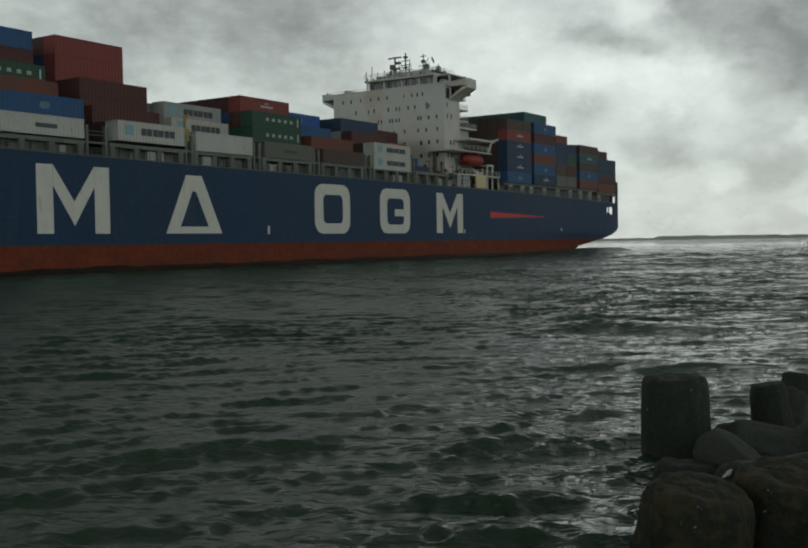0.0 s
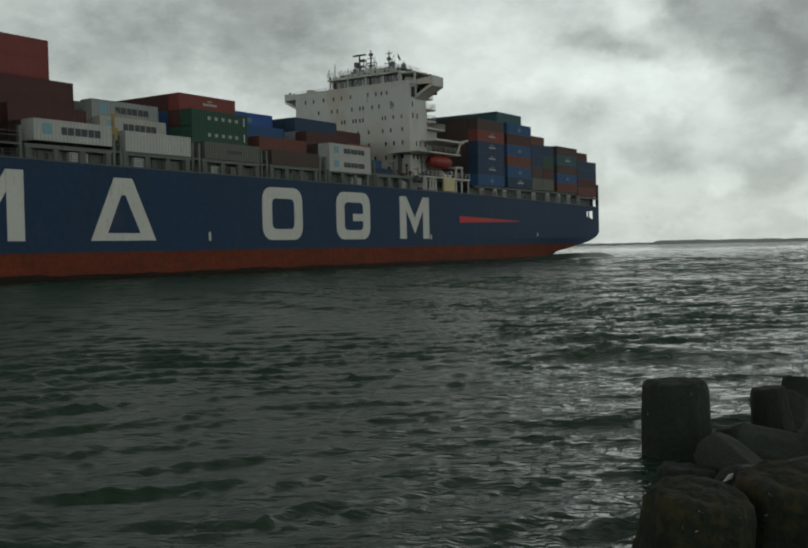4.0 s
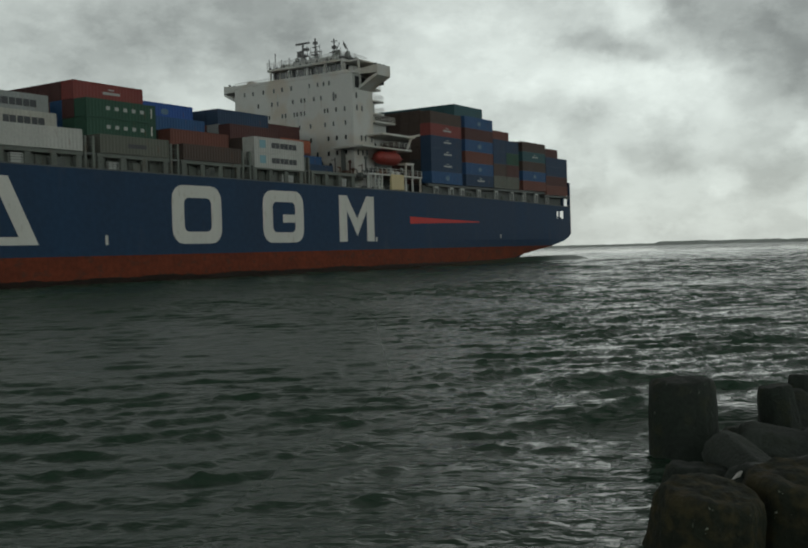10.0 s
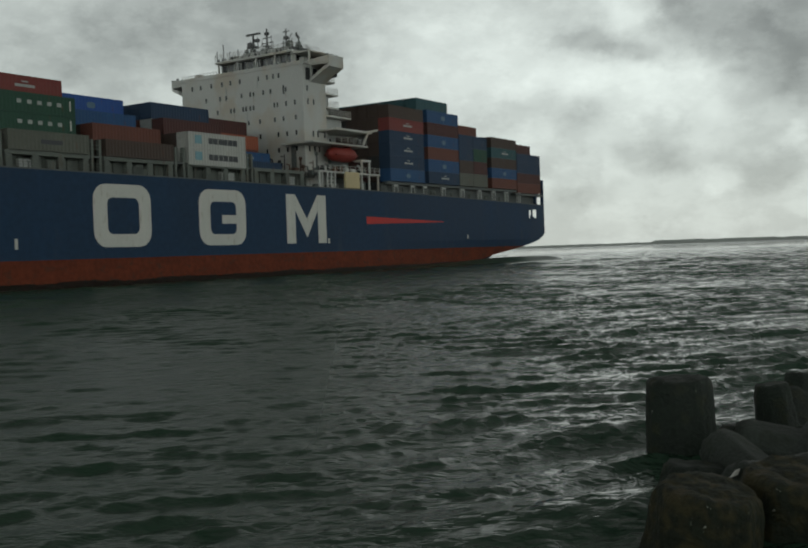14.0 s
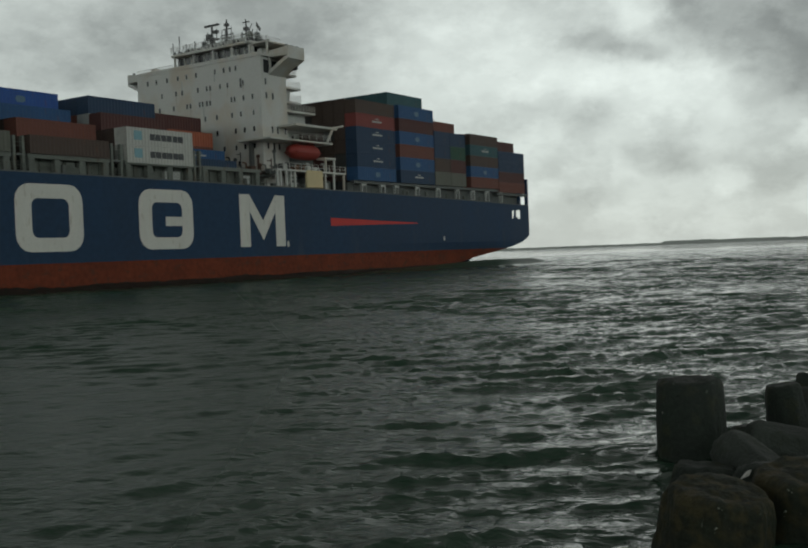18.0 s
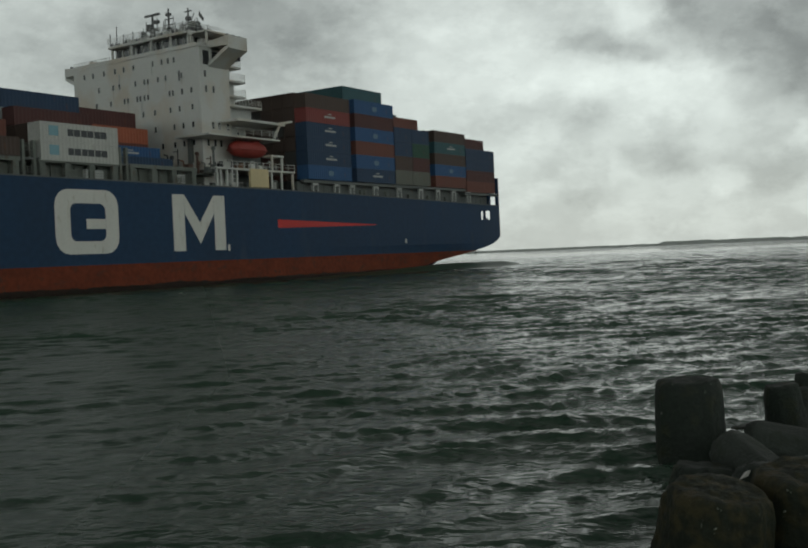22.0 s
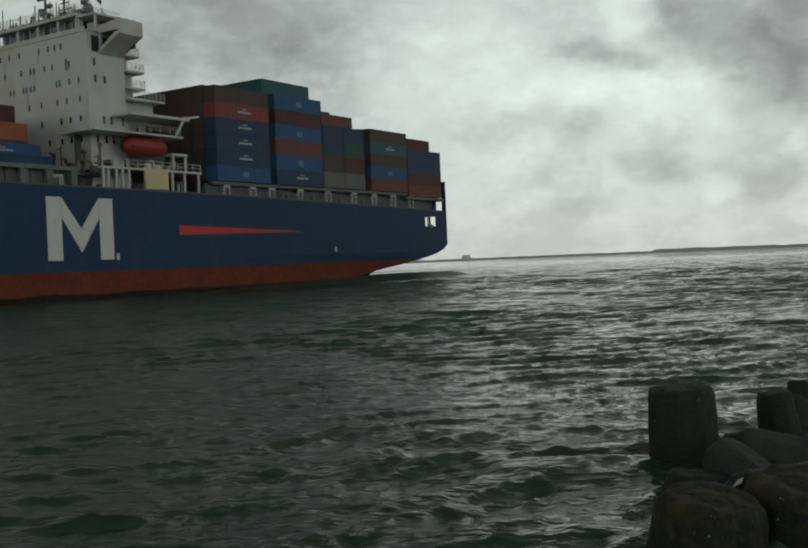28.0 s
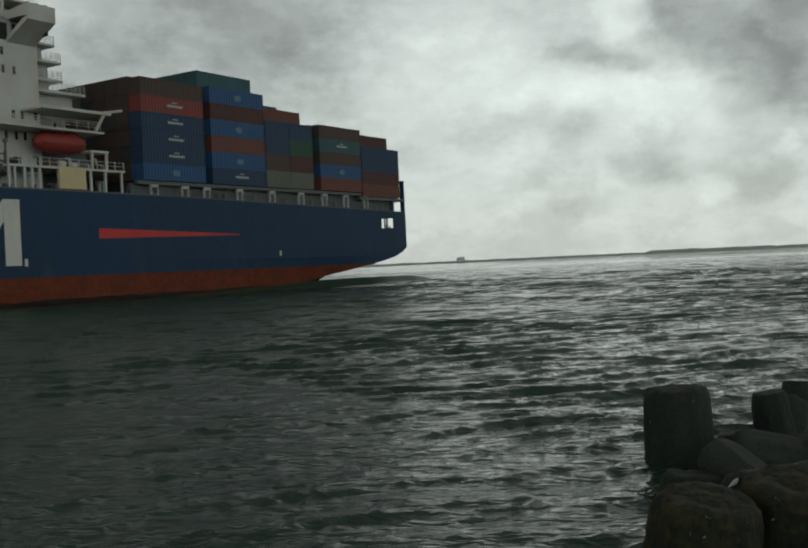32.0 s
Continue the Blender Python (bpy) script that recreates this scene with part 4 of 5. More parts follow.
# ---- deckhouse ----
def build_house():
    y0, y1 = -34.0, -4.6          # far and near sides
    xf, xa = 85.3, 78.8           # front and after edge of the near side wall
    house = part("deckhouse", new_box(xa, xf, y0, y1, 14.6, 36.6, bevel=0.08), M_HOUSE, ship, "tall white steel deckhouse with small windows")
    pane = finish("window", new_box(-0.03, 0.03, -0.22, 0.22, -0.42, 0.42, bevel=0.03), M_GLASS)
    rim = finish("window_frame", box(box(box(new_box(-0.05, 0.045, -0.26, -0.22, -0.46, 0.46), -0.05, 0.045, 0.22, 0.26, -0.46, 0.46), -0.05, 0.045, -0.22, 0.22, 0.42, 0.46), -0.05, 0.045, -0.22, 0.22, -0.46, -0.42), M_HOUSE_DIM)

    def window(y, z, on_side=None, tall=1.0):
        m = pose(xf + 0.02, y, z) if on_side is None else pose(on_side, y1 + 0.02, z, 0, 0, 90)
        m = m @ Matrix.Diagonal((1, 1, tall, 1))
        w = share("window", pane, house, m)
        share("window_frame", rim, w, Matrix())

    # front windows, deck by deck from the top: distances inboard
    rows = ((35.2, (10.0, 11.3, 12.7, 14.8, 19.2, 21.5, 23.6, 26.3, 29.0, 31.2)), (32.6, (8.5, 12.0, 13.7, 16.0, 16.8, 18.9, 22.7, 24.2, 27.7)),
            (30.1, (6.5, 8.5, 10.5, 11.2, 16.1, 16.9, 17.9, 18.6, 20.8, 21.6, 24.9, 28.4)), (27.5, (6.4, 9.2, 11.2, 14.7, 17.4)),
            (24.8, (6.4, 8.5, 10.5, 14.7)), (22.0, (6.4, 8.5, 10.5, 13.2)), (19.3, (7.0, 10.0, 12.5)))
    for z, ys in rows:
        for y in ys:
            window(-y, z)
    for z, xs in ((32.5, (84.2,)), (30.2, (84.1, 82.5)), (24.6, (82.9, 81.6, 79.6)), (21.9, (84.1, 82.6, 81.3))):
        for x in xs:
            window(0, z, on_side=x, tall=1.2)
    window(-9.0, 32.6, tall=1.9)
    # drain pipes, rail stubs and rust streaks on the front
    for y, z0, z1 in ((-4.9, 26.4, 28.4), (-17.6, 27.0, 29.6), (-14.9, 33.5, 35.6), (-22.6, 33.0, 34.6)):
        part("drain_pipe", tube(bmesh.new(), (xf + 0.1, y, z0), (xf + 0.1, y, z1), 0.10), M_HOUSE_DIM, house)
    rng = random.Random(21)
    for z, ys in rows:
        for y in ys:
            if rng.random() < 0.12:
                run = 0.5 + 1.5 * rng.random()
                bm = bmesh.new()
                vs = [bm.verts.new((xf + 0.034, -y + a, zz)) for a, zz in ((-0.13, z - 0.42), (0.13, z - 0.42), (0.04 + 0.04 * rng.random(), z - 0.42 - run), (-0.04, z - 0.42 - run * 0.9))]
                bm.faces.new(vs)
                bmesh.ops.solidify(bm, geom=bm.faces[:], thickness=0.012)
                part("rust_run", bm, M_RUN, house, "faint brown rust streak")
    for z in (20.6, 23.3, 26.0, 28.7, 31.3, 33.9):
        part("deck_seam", new_box(xa + 0.2, xf + 0.03, y0 + 0.2, y1 + 0.03, z, z + 0.06), M_HOUSE, house)
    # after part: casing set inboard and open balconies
    # the walls back here take the dimmer white, so their shade is painted in
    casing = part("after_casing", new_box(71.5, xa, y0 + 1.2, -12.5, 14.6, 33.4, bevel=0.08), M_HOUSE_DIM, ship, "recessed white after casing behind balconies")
    part("boat_deck_wall", new_box(72.6, xa, -12.4, -7.4, 14.6, 28.6, bevel=0.06), M_HOUSE_DIM, ship, "white wall behind the balconies, its shade put into a dimmer colour")
    for z, tip, wide in ((34.5, 75.9, 4.7), (32.3, 75.0, 4.7), (29.9, 74.9, 4.7), (28.4, 71.2, 4.7)):
        b = part("balcony", new_box(tip, xa + 0.02, -11.5, -wide, z - 0.35, z, bevel=0.03), M_HOUSE, ship, "white open balcony with railing")
        bm = bmesh.new()
        x = tip + 0.1
        while x < xa:
            box(bm, x - 0.03, x + 0.03, -wide - 0.08, -wide - 0.02, z, z + 1.05)
            x += 0.75
        for h in (0.35, 0.7, 1.02):
            box(bm, tip, xa, -wide - 0.07, -wide - 0.03, z + h, z + h + 0.05)
            box(bm, tip + 0.03, tip + 0.07, -9.0, -wide, z + h, z + h + 0.05)
        part("railing", bm, M_HOUSE, b)
        part("balcony_wall", new_box(tip + 1.1, xa, -11.2, -6.2, z - 2.1, z - 0.36), M_HOUSE_DIM, b, "wall under the balcony, its shade put into a dimmer colour")
    # boat deck: canopy, deck and braces
    canopy = part("boat_deck_canopy", new_box(70.4, 81.6, -8.0, -0.6, 25.1, 25.5, bevel=0.04), M_HOUSE, ship, "white boat deck canopy")
    bm = tube(bmesh.new(), (68.4, -0.9, 26.0), (71.6, -0.9, 25.4), 0.2)
    tube(bm, (71.2, -0.9, 25.6), (73.0, -0.9, 22.9), 0.24)
    part("brace", bm, M_HOUSE, canopy, "white diagonal brace")
    part("boat_deck", new_box(71.7, 87.9, -8.0, -0.7, 22.5, 22.8, bevel=0.04), M_HOUSE, ship, "white boat deck above the lifeboat")
    bm = bmesh.new()
    for i in range(9):
        x = 72.6 + i * 1.9
        box(bm, x - 0.03, x + 0.03, -0.5, -0.44, 22.85, 23.9)
    for h in (0.4, 0.75, 1.05):
        box(bm, 72.6, 88.0, -0.49, -0.45, 22.85 + h, 22.9 + h)
    part("boat_deck_railing", bm, M_HOUSE, ship)
    for x in (74.4, 77.0, 79.0):
        share("window", pane, casing, pose(x, -7.36, 24.2, 0, 0, 90))
    for x in (73.4, 76.4):
        share("window", pane, casing, pose(x, -7.37, 20.8, 0, 0, 90))
    # working deck with posts
    low = part("working_deck", new_box(68.9, 87.2, -6.5, -0.15, 17.4, 17.7, bevel=0.03), M_HOUSE, ship, "white working deck over the main deck")
    for x in (87.0, 86.2, 84.8, 83.7, 82.6, 74.6, 72.2, 69.4):
        part("post", new_box(x - 0.14, x + 0.14, -0.55, -0.25, deck_height(x) - 0.2, 17.4), M_HOUSE, low)
    bm = bmesh.new()
    for z in (15.4, 16.0, 16.6):
        box(bm, 82.2, 84.8, -0.5, -0.4, z, z + 0.12)
    part("ladder", bm, M_HOUSE, low)
    bm = bmesh.new()
    for i in range(13):
        x = 69.1 + i * 1.5
        box(bm, x - 0.04, x + 0.04, -0.26, -0.18, 17.7, 18.75)
    for h in (0.5, 1.0):
        box(bm, 69, 87.1, -0.25, -0.19, 17.7 + h, 17.76 + h)
    part("railing", bm, M_HOUSE, low)
    bm = new_box(71.4, 74.4, -2.4, -0.4, 19.9, 20.2)
    for x in (71.5, 73.9):
        box(bm, x, x + 0.3, -0.8, -0.5, 17.7, 19.9)
    part("winch_platform", bm, M_HOUSE, low)
    part("inner_wall", new_box(70.0, 86.0, -7.2, -6.6, 14.6, 22.6), M_GREY, ship, "grey weathered wall behind the lifeboat")
    part("gangway_locker", new_box(75.6, 79.9, -0.5, -0.02, 14.85, 17.75, bevel=0.08), M_CREAM, ship, "cream painted gangway locker at the deck edge")
    bm = bmesh.new()
    for x, h in ((79.0, 18.5), (77.2, 18.35)):
        box(bm, x - 0.5, x + 0.5, -0.9, -0.2, 17.72, h, bevel=0.15)
    part("liferaft_canister", bm, M_HOUSE, low, "white liferaft canisters")
    rng = random.Random(5)
    for i in range(26):
        x = 69.8 + rng.random() * 16.5
        y = -0.9 - 4.0 * rng.random()
        z = 14.7 if i % 2 else 17.72
        h = 0.5 + 1.3 * rng.random()
        mat = rng.choice((M_HOUSE_DIM, M_RUSTY, M_GREY, M_LIGHTGREY, M_DARK))
        if i % 3 == 0:
            bm = tube(bmesh.new(), (x, y, z), (x, y, z + h), 0.14)
            tube(bm, (x, y, z + h), (x + 0.8, y, z + h), 0.12)
            part("deck_pipe", bm, mat, ship)
        elif i % 3 == 1:
            part("deck_locker", new_box(x, x + 0.5 + 0.7 * rng.random(), y - 0.6, y, z, z + h, bevel=0.05), mat, ship)
        else:
            bm = tube(bmesh.new(), (x, y - 0.4, z + 0.45), (x, y + 0.4, z + 0.45), 0.42, n=12)
            box(bm, x - 0.5, x + 0.5, y - 0.5, y - 0.42, z, z + 0.9)
            box(bm, x - 0.5, x + 0.5, y + 0.42, y + 0.5, z, z + 0.9)
            part("winch_drum", bm, mat, ship)
    # front platform at the house's foot
    part("front_platform", new_box(84.9, 90.8, -30, -3.0, 16.6, 16.9), M_GREY, ship)
    rng = random.Random(8)
    for i in range(48):
        x, y = 86.0 + rng.random() * 4.6, -0.8 - i * 0.5
        top = 18.0 + 2.6 * rng.random() ** 1.2
        mat = rng.choice((M_LIGHTGREY, M_GREY, M_HOUSE_DIM, M_DECK, M_DARK, M_RUSTY))
        kind = i % 4
        if kind == 0:
            bm = tube(bmesh.new(), (x, y, 16.8), (x, y, top), 0.16)
            bmesh.ops.create_uvsphere(bm, u_segments=8, v_segments=5, radius=0.34, matrix=Matrix.Translation((x, y, top)))
            part("vent_post", bm, mat, ship)
        elif kind == 1:
            bm = tube(bmesh.new(), (x, y, 16.8), (x, y, top), 0.13)
            tube(bm, (x, y, top), (x + 0.7, y, top + 0.1), 0.13)
            part("goose_neck_vent", bm, mat, ship)
        elif kind == 2:
            part("deck_locker", new_box(x - 0.5, x + 0.6, y - 0.5, y + 0.5, 16.85, 17.4 + 0.9 * rng.random(), bevel=0.06), mat, ship)
        else:
            bm = new_box(x - 0.06, x + 0.06, y - 0.06, y + 0.06, 16.8, top + 0.4)
            box(bm, x - 0.05, x + 0.05, y - 0.9, y + 0.1, top, top + 0.12)
            part("lamp_post", bm, mat, ship)
    # bridge: deck slab, wings, wheelhouse
    part("bridge_deck", new_box(78.8, 85.4, -34.2, -4.4, 36.6, 36.75, bevel=0.03), M_HOUSE, ship, "white bridge deck on top of the deckhouse")
    for s, yt, yi in ((1, -0.2, -7.0), (-1, -38.6, -31.6)):
        # a wedge-shaped box: level top, underside rising from the wall to the tip
        wing = bmesh.new()
        q = [(yi, 36.6), (yi, 37.2), (yt, 37.95), (yt, 36.35), (yt - s * 1.0, 36.45)]
        vs = [[wing.verts.new((xx, y, z)) for y, z in q] for xx in (79.2, 83.4)]
        wing.faces.new(vs[0])
        wing.faces.new(vs[1][::-1])
        for i in range(5):
            wing.faces.new((vs[0][i], vs[1][i], vs[1][(i + 1) % 5], vs[0][(i + 1) % 5]))
        bmesh.ops.recalc_face_normals(wing, faces=wing.faces)
        w = part("bridge_wing", wing, M_HOUSE, ship, "white wedge-shaped bridge wing")
        br = bmesh.new()
        q = [(yi + s * 2.3, 33.6), (yi + s * 2.3, 34.15), (yt - s * 1.0, 36.1), (yt, 36.34), (yt, 35.95)]
        vs = [[br.verts.new((xx, y, z)) for y, z in q] for xx in (79.2, 83.4)]
        br.faces.new(vs[0])
        br.faces.new(vs[1][::-1])
        for i in range(5):
            br.faces.new((vs[0][i], vs[1][i], vs[1][(i + 1) % 5], vs[0][(i + 1) % 5]))
        bmesh.ops.recalc_face_normals(br, faces=br.faces)
        part("bracket", br, M_HOUSE, w, "sloping bracket under the wing")
        part("wing_strut", new_box(82.9, 83.3, min(yi + s * 2.5, yi + s * 2.8), max(yi + s * 2.5, yi + s * 2.8), 34.0, 36.6), M_HOUSE, w)
        part("wing_back_plate", new_box(79.3, 79.5, min(yi + s * 2.3, yt - s * 1.4), max(yi + s * 2.3, yt - s * 1.4), 34.6, 36.6), M_DARK, w)
        part("wing_wall", new_box(79.4, 83.1, min(yi, yi + s * 1.0), max(yi, yi + s * 1.0), 36.7, 38.3), M_HOUSE, w)
        for k in range(3):
            part("searchlight", new_box(79.8 + k * 1.3, 80.2 + k * 1.3, yt - s * 0.9 - 0.2, yt - s * 0.9 + 0.2, 37.8, 38.3, bevel=0.05), M_MAST, w)
    wheel = part("wheelhouse", new_box(76.6, 83.6, -25.0, -7.4, 36.7, 39.1, bevel=0.1), M_HOUSE, ship, "white wheelhouse with a dark window band")
    for i in range(11):
        y = -24.8 + i * 1.56
        part("window", new_box(83.55, 83.66, y, y + 1.42, 37.2, 38.95, bevel=0.03), M_GLASS, wheel)
    for y in (-25.0, -20.4, -15.8, -11.4, -7.5):
        part("wheelhouse_post", new_box(84.3, 84.6, y - 0.16, y + 0.16, 37.1, 39.1), M_HOUSE, wheel)
    for i in range(4):
        x = 77.2 + i * 1.6
        part("window", new_box(x, x + 1.35, -7.44, -7.34, 37.4, 38.7, bevel=0.03), M_GLASS, wheel)
    part("bulwark", new_box(84.9, 85.25, -33.8, -5.2, 36.74, 37.3, bevel=0.05), M_HOUSE, ship, "white bulwark before the wheelhouse windows")
    # open shelter on the near wing
    for ya, yb in ((-7.2, -3.4),):
        frame_ = part("wing_shelter", new_box(78.2, 84.8, ya, yb, 38.75, 39.05, bevel=0.05), M_HOUSE, ship, "white open wing shelter on posts")
        for xx in (78.5, 84.3):
            for yy in (ya + 0.1, yb - 0.4):
                part("post", new_box(xx, xx + 0.28, yy, yy + 0.28, 36.76, 38.75), M_HOUSE, frame_)
        part("shelter_back", new_box(78.25, 78.4, ya + 0.4, yb - 0.4, 36.76, 38.75), M_DARK, frame_)
    roof = part("wheelhouse_roof", new_box(76.0, 84.9, -25.6, -7.0, 39.1, 39.55, bevel=0.08), M_HOUSE, ship, "white wheelhouse roof crowded with fittings")
    part("roof_step", new_box(75.2, 83.2, -23.5, -9.0, 39.75, 40.45, bevel=0.1), M_HOUSE, ship)
    part("chart_block", new_box(74.6, 80.6, -22.5, -12.0, 40.45, 41.4, bevel=0.1), M_HOUSE_DIM, ship, "white upper block under the masts")
    gear = random.Random(31)
    for i in range(30):
        x, y = 77.5 + 4.8 * gear.random(), -24.8 + 17.2 * gear.random()
        h = 0.5 + 1.3 * gear.random() ** 2
        bm = new_box(x - 0.25 - 0.3 * gear.random(), x + 0.3, y - 0.25 - 0.25 * gear.random(), y + 0.3, 39.7, 40.0 + h, bevel=0.05)
        tube(bm, (x, y, 40.0), (x, y, 40.9 + h * 0.8), 0.05)
        part("roof_fitting", bm, gear.choice((M_MAST, M_HOUSE_DIM, M_GREY, M_MAST)), ship)
    bm = bmesh.new()
    for i in range(13):
        y = -25.4 + i * 1.5
        box(bm, 84.8, 84.9, y - 0.03, y + 0.03, 39.75, 40.8)
    for h in (0.4, 0.75, 1.02):
        box(bm, 84.82, 84.88, -25.6, -7.1, 39.75 + h, 39.81 + h)
        box(bm, 77, 84.88, -7.1, -7.04, 39.75 + h, 39.81 + h)
    for i in range(12):
        y = -33.8 + i * 0.8
        box(bm, 85.1, 85.2, y - 0.03, y + 0.03, 36.7, 37.8)
    for h in (0.5, 1.02):
        box(bm, 85.12, 85.18, -33.9, -25.0, 36.7 + h, 36.76 + h)
    part("railing", bm, M_HOUSE_DIM, roof)

    # flat dark panels paint in shaded recesses on the side wall under the near wing, and small lamps and boxes along
    # the roof edge
    for x in (81.2, 83.2):
        part("wing_recess_shade", new_box(x, x + 1.3, y1 - 0.1, y1 + 0.035, 33.9, 36.1, bevel=0.03), M_DARK, house, "flat dark panel standing in for a shaded doorway under the bridge wing")
    trim = random.Random(44)
    for i in range(22):
        y = -25.0 + i * 0.83
        h = 0.25 + 0.5 * trim.random()
        bm = new_box(84.2, 84.5, y - 0.1 - 0.15 * trim.random(), y + 0.12, 39.55, 39.6 + h, bevel=0.03)
        tube(bm, (84.35, y, 39.55), (84.35, y, 39.9 + h), 0.04)
        part("roof_lamp", bm, trim.choice((M_MAST, M_HOUSE_DIM, M_HOUSE_DIM, M_GREY)), roof)
    for i in range(12):
        y = -24.9 + i * 1.56
        part("window_post", new_box(83.6, 83.78, y - 0.12, y + 0.02, 37.1, 39.1), M_HOUSE_DIM, wheel)

    # masts and aerials
    def mast(x, y, top, r=0.16):
        return tube(bmesh.new(), (x, y, 39.7), (x, y, top), r, r * 0.6)

    bm = mast(78.8, -21.3, 45.2, 0.28)
    for dx, dy in ((0.7, 0.7), (-0.7, 0.7), (0.7, -0.7), (-0.7, -0.7)):
        tube(bm, (78.8 + dx, -21.3 + dy, 39.7), (78.8, -21.3, 43.4), 0.10)
    box(bm, 78.6, 79.0, -23.0, -19.6, 44.95, 45.25)
    box(bm, 78.2, 79.4, -22.4, -20.2, 42.5, 42.75)
    box(bm, 78.3, 79.3, -22.0, -20.6, 41.2, 41.4)
    box(bm, 78.5, 79.1, -20.9, -19.9, 43.6, 44.1)
    box(bm, 78.4, 79.2, -22.5, -21.6, 42.75, 43.6)
    tube(bm, (78.8, -20.2, 42.7), (78.8, -20.2, 44.4), 0.08)
    radar = part("radar_mast", bm, M_MAST, ship, "dark braced radar mast with scanner bar")
    bm = mast(76.4, -20.0, 46.4, 0.24)
    for z, w in ((44.6, 0.9), (43.6, 1.3), (42.5, 1.6)):
        box(bm, 76.3, 76.5, -20 - w, -20 + w, z, z + 0.14)
    for dy, z in ((-1.2, 44.6), (1.1, 45.0), (-1.5, 43.6), (1.5, 43.9)):
        tube(bm, (76.4, -20 + dy, 41.0), (76.4, -20 + dy, z), 0.06)
    tube(bm, (76.4, -18.4, 41.2), (76.4, -20, 43.6), 0.07)
    tube(bm, (76.4, -21.6, 41.2), (76.4, -20, 43.6), 0.07)
    box(bm, 76.1, 76.7, -20.4, -19.6, 45.2, 45.7)
    box(bm, 75.9, 76.9, -20.7, -19.3, 43.0, 43.2)
    part("signal_mast", bm, M_MAST, ship, "dark signal mast with yards")
    bm = mast(76.8, -15.0, 45.6, 0.2)
    box(bm, 76.7, 76.9, -15.7, -14.2, 45.0, 45.15)
    box(bm, 76.5, 77.1, -15.4, -14.6, 43.6, 44.2)
    box(bm, 76.7, 76.9, -16.2, -13.8, 42.9, 43.05)
    tube(bm, (76.8, -13.9, 41.2), (76.8, -13.5, 43.6), 0.07)
    tube(bm, (76.8, -14.6, 43.0), (76.8, -13.6, 44.6), 0.07)
    part("aerial_mast", bm, M_MAST, ship, "dark aerial mast")
    flag = bmesh.new()
    prism(flag, ((76.2, 44.2), (75.2, 43.4), (75.0, 44.0), (76.1, 45.0)), -13.22, -13.18)
    part("ensign", flag, M_MAST, ship, "small dark flag")
    bm = bmesh.new()
    bmesh.ops.create_uvsphere(bm, u_segments=12, v_segments=8, radius=0.7, matrix=Matrix.Translation((77.0, -14.0, 42.6)))
    tube(bm, (77.0, -14.0, 41.3), (77.0, -14.0, 42.2), 0.2)
    part("satellite_dome", bm, M_LIGHTGREY, ship, "pale satellite dome", smooth=True)
    for x, y, h in ((84.6, -25.2, 41.6), (84.6, -23.6, 42.6), (84.4, -22.2, 41.2), (83.5, -21.0, 41.6), (83.2, -17.2, 42.0), (82.8, -18.5, 42.8), (82, -11.4, 41.6), (81, -16.0, 43.2), (80.5, -12.6, 42.4), (79, -23.6, 42.0)):
        part("aerial", tube(bmesh.new(), (x, y, 39.6), (x, y, h), 0.08), M_MAST, ship)
    for x, y in ((82.5, -9.0), (80.5, -8.4), (78.5, -8.8)):
        part("roof_gear", new_box(x, x + 1.1, y, y + 0.9, 39.7, 40.4, bevel=0.08), M_MAST, ship)


build_house()


def build_lifeboat():
    boat = tagged(new("lifeboat"), "orange-red enclosed lifeboat slung under the boat deck", "lifeboat")
    bm = bmesh.new()
    n, m = 14, 12
    rings = []
    for i in range(n + 1):
        u = -1 + 2 * i / n
        w = max(0.04, (1 - abs(u) ** 4.5)) ** 0.55
        rings.append([bm.verts.new((u * 4.0, 1.45 * w * math.cos(2 * math.pi * j / m), 1.42 * w * math.sin(2 * math.pi * j / m) * (1.0 if math.sin(2 * math.pi * j / m) > 0 else 0.85) + 0.15 * u * u)) for j in range(m)])
    for a, b in zip(rings, rings[1:]):
        for j in range(m):
            bm.faces.new((a[j], b[j], b[(j + 1) % m], a[(j + 1) % m]))
    bm.faces.new(rings[0][::-1])
    bm.faces.new(rings[-1])
    part("shell", bm, M_ORANGE, boat, smooth=True)
    part("rubbing_strake", new_box(-3.2, 3.2, -1.5, 1.5, -0.1, 0.08, bevel=0.03), M_ORANGE, boat)
    part("conning_hatch", new_box(-2.6, -1.2, -0.5, 0.5, 1.1, 1.62, bevel=0.12), M_ORANGE, boat)
    for x in (-2.6, 2.6):
        part("fall_hook", tube(bmesh.new(), (x, 0, 1.0), (x, 0, 1.66), 0.06), M_MAST, boat)
    CARGO.append((boat, Matrix.Translation((77.9, -2.3, 20.85))))


build_lifeboat()


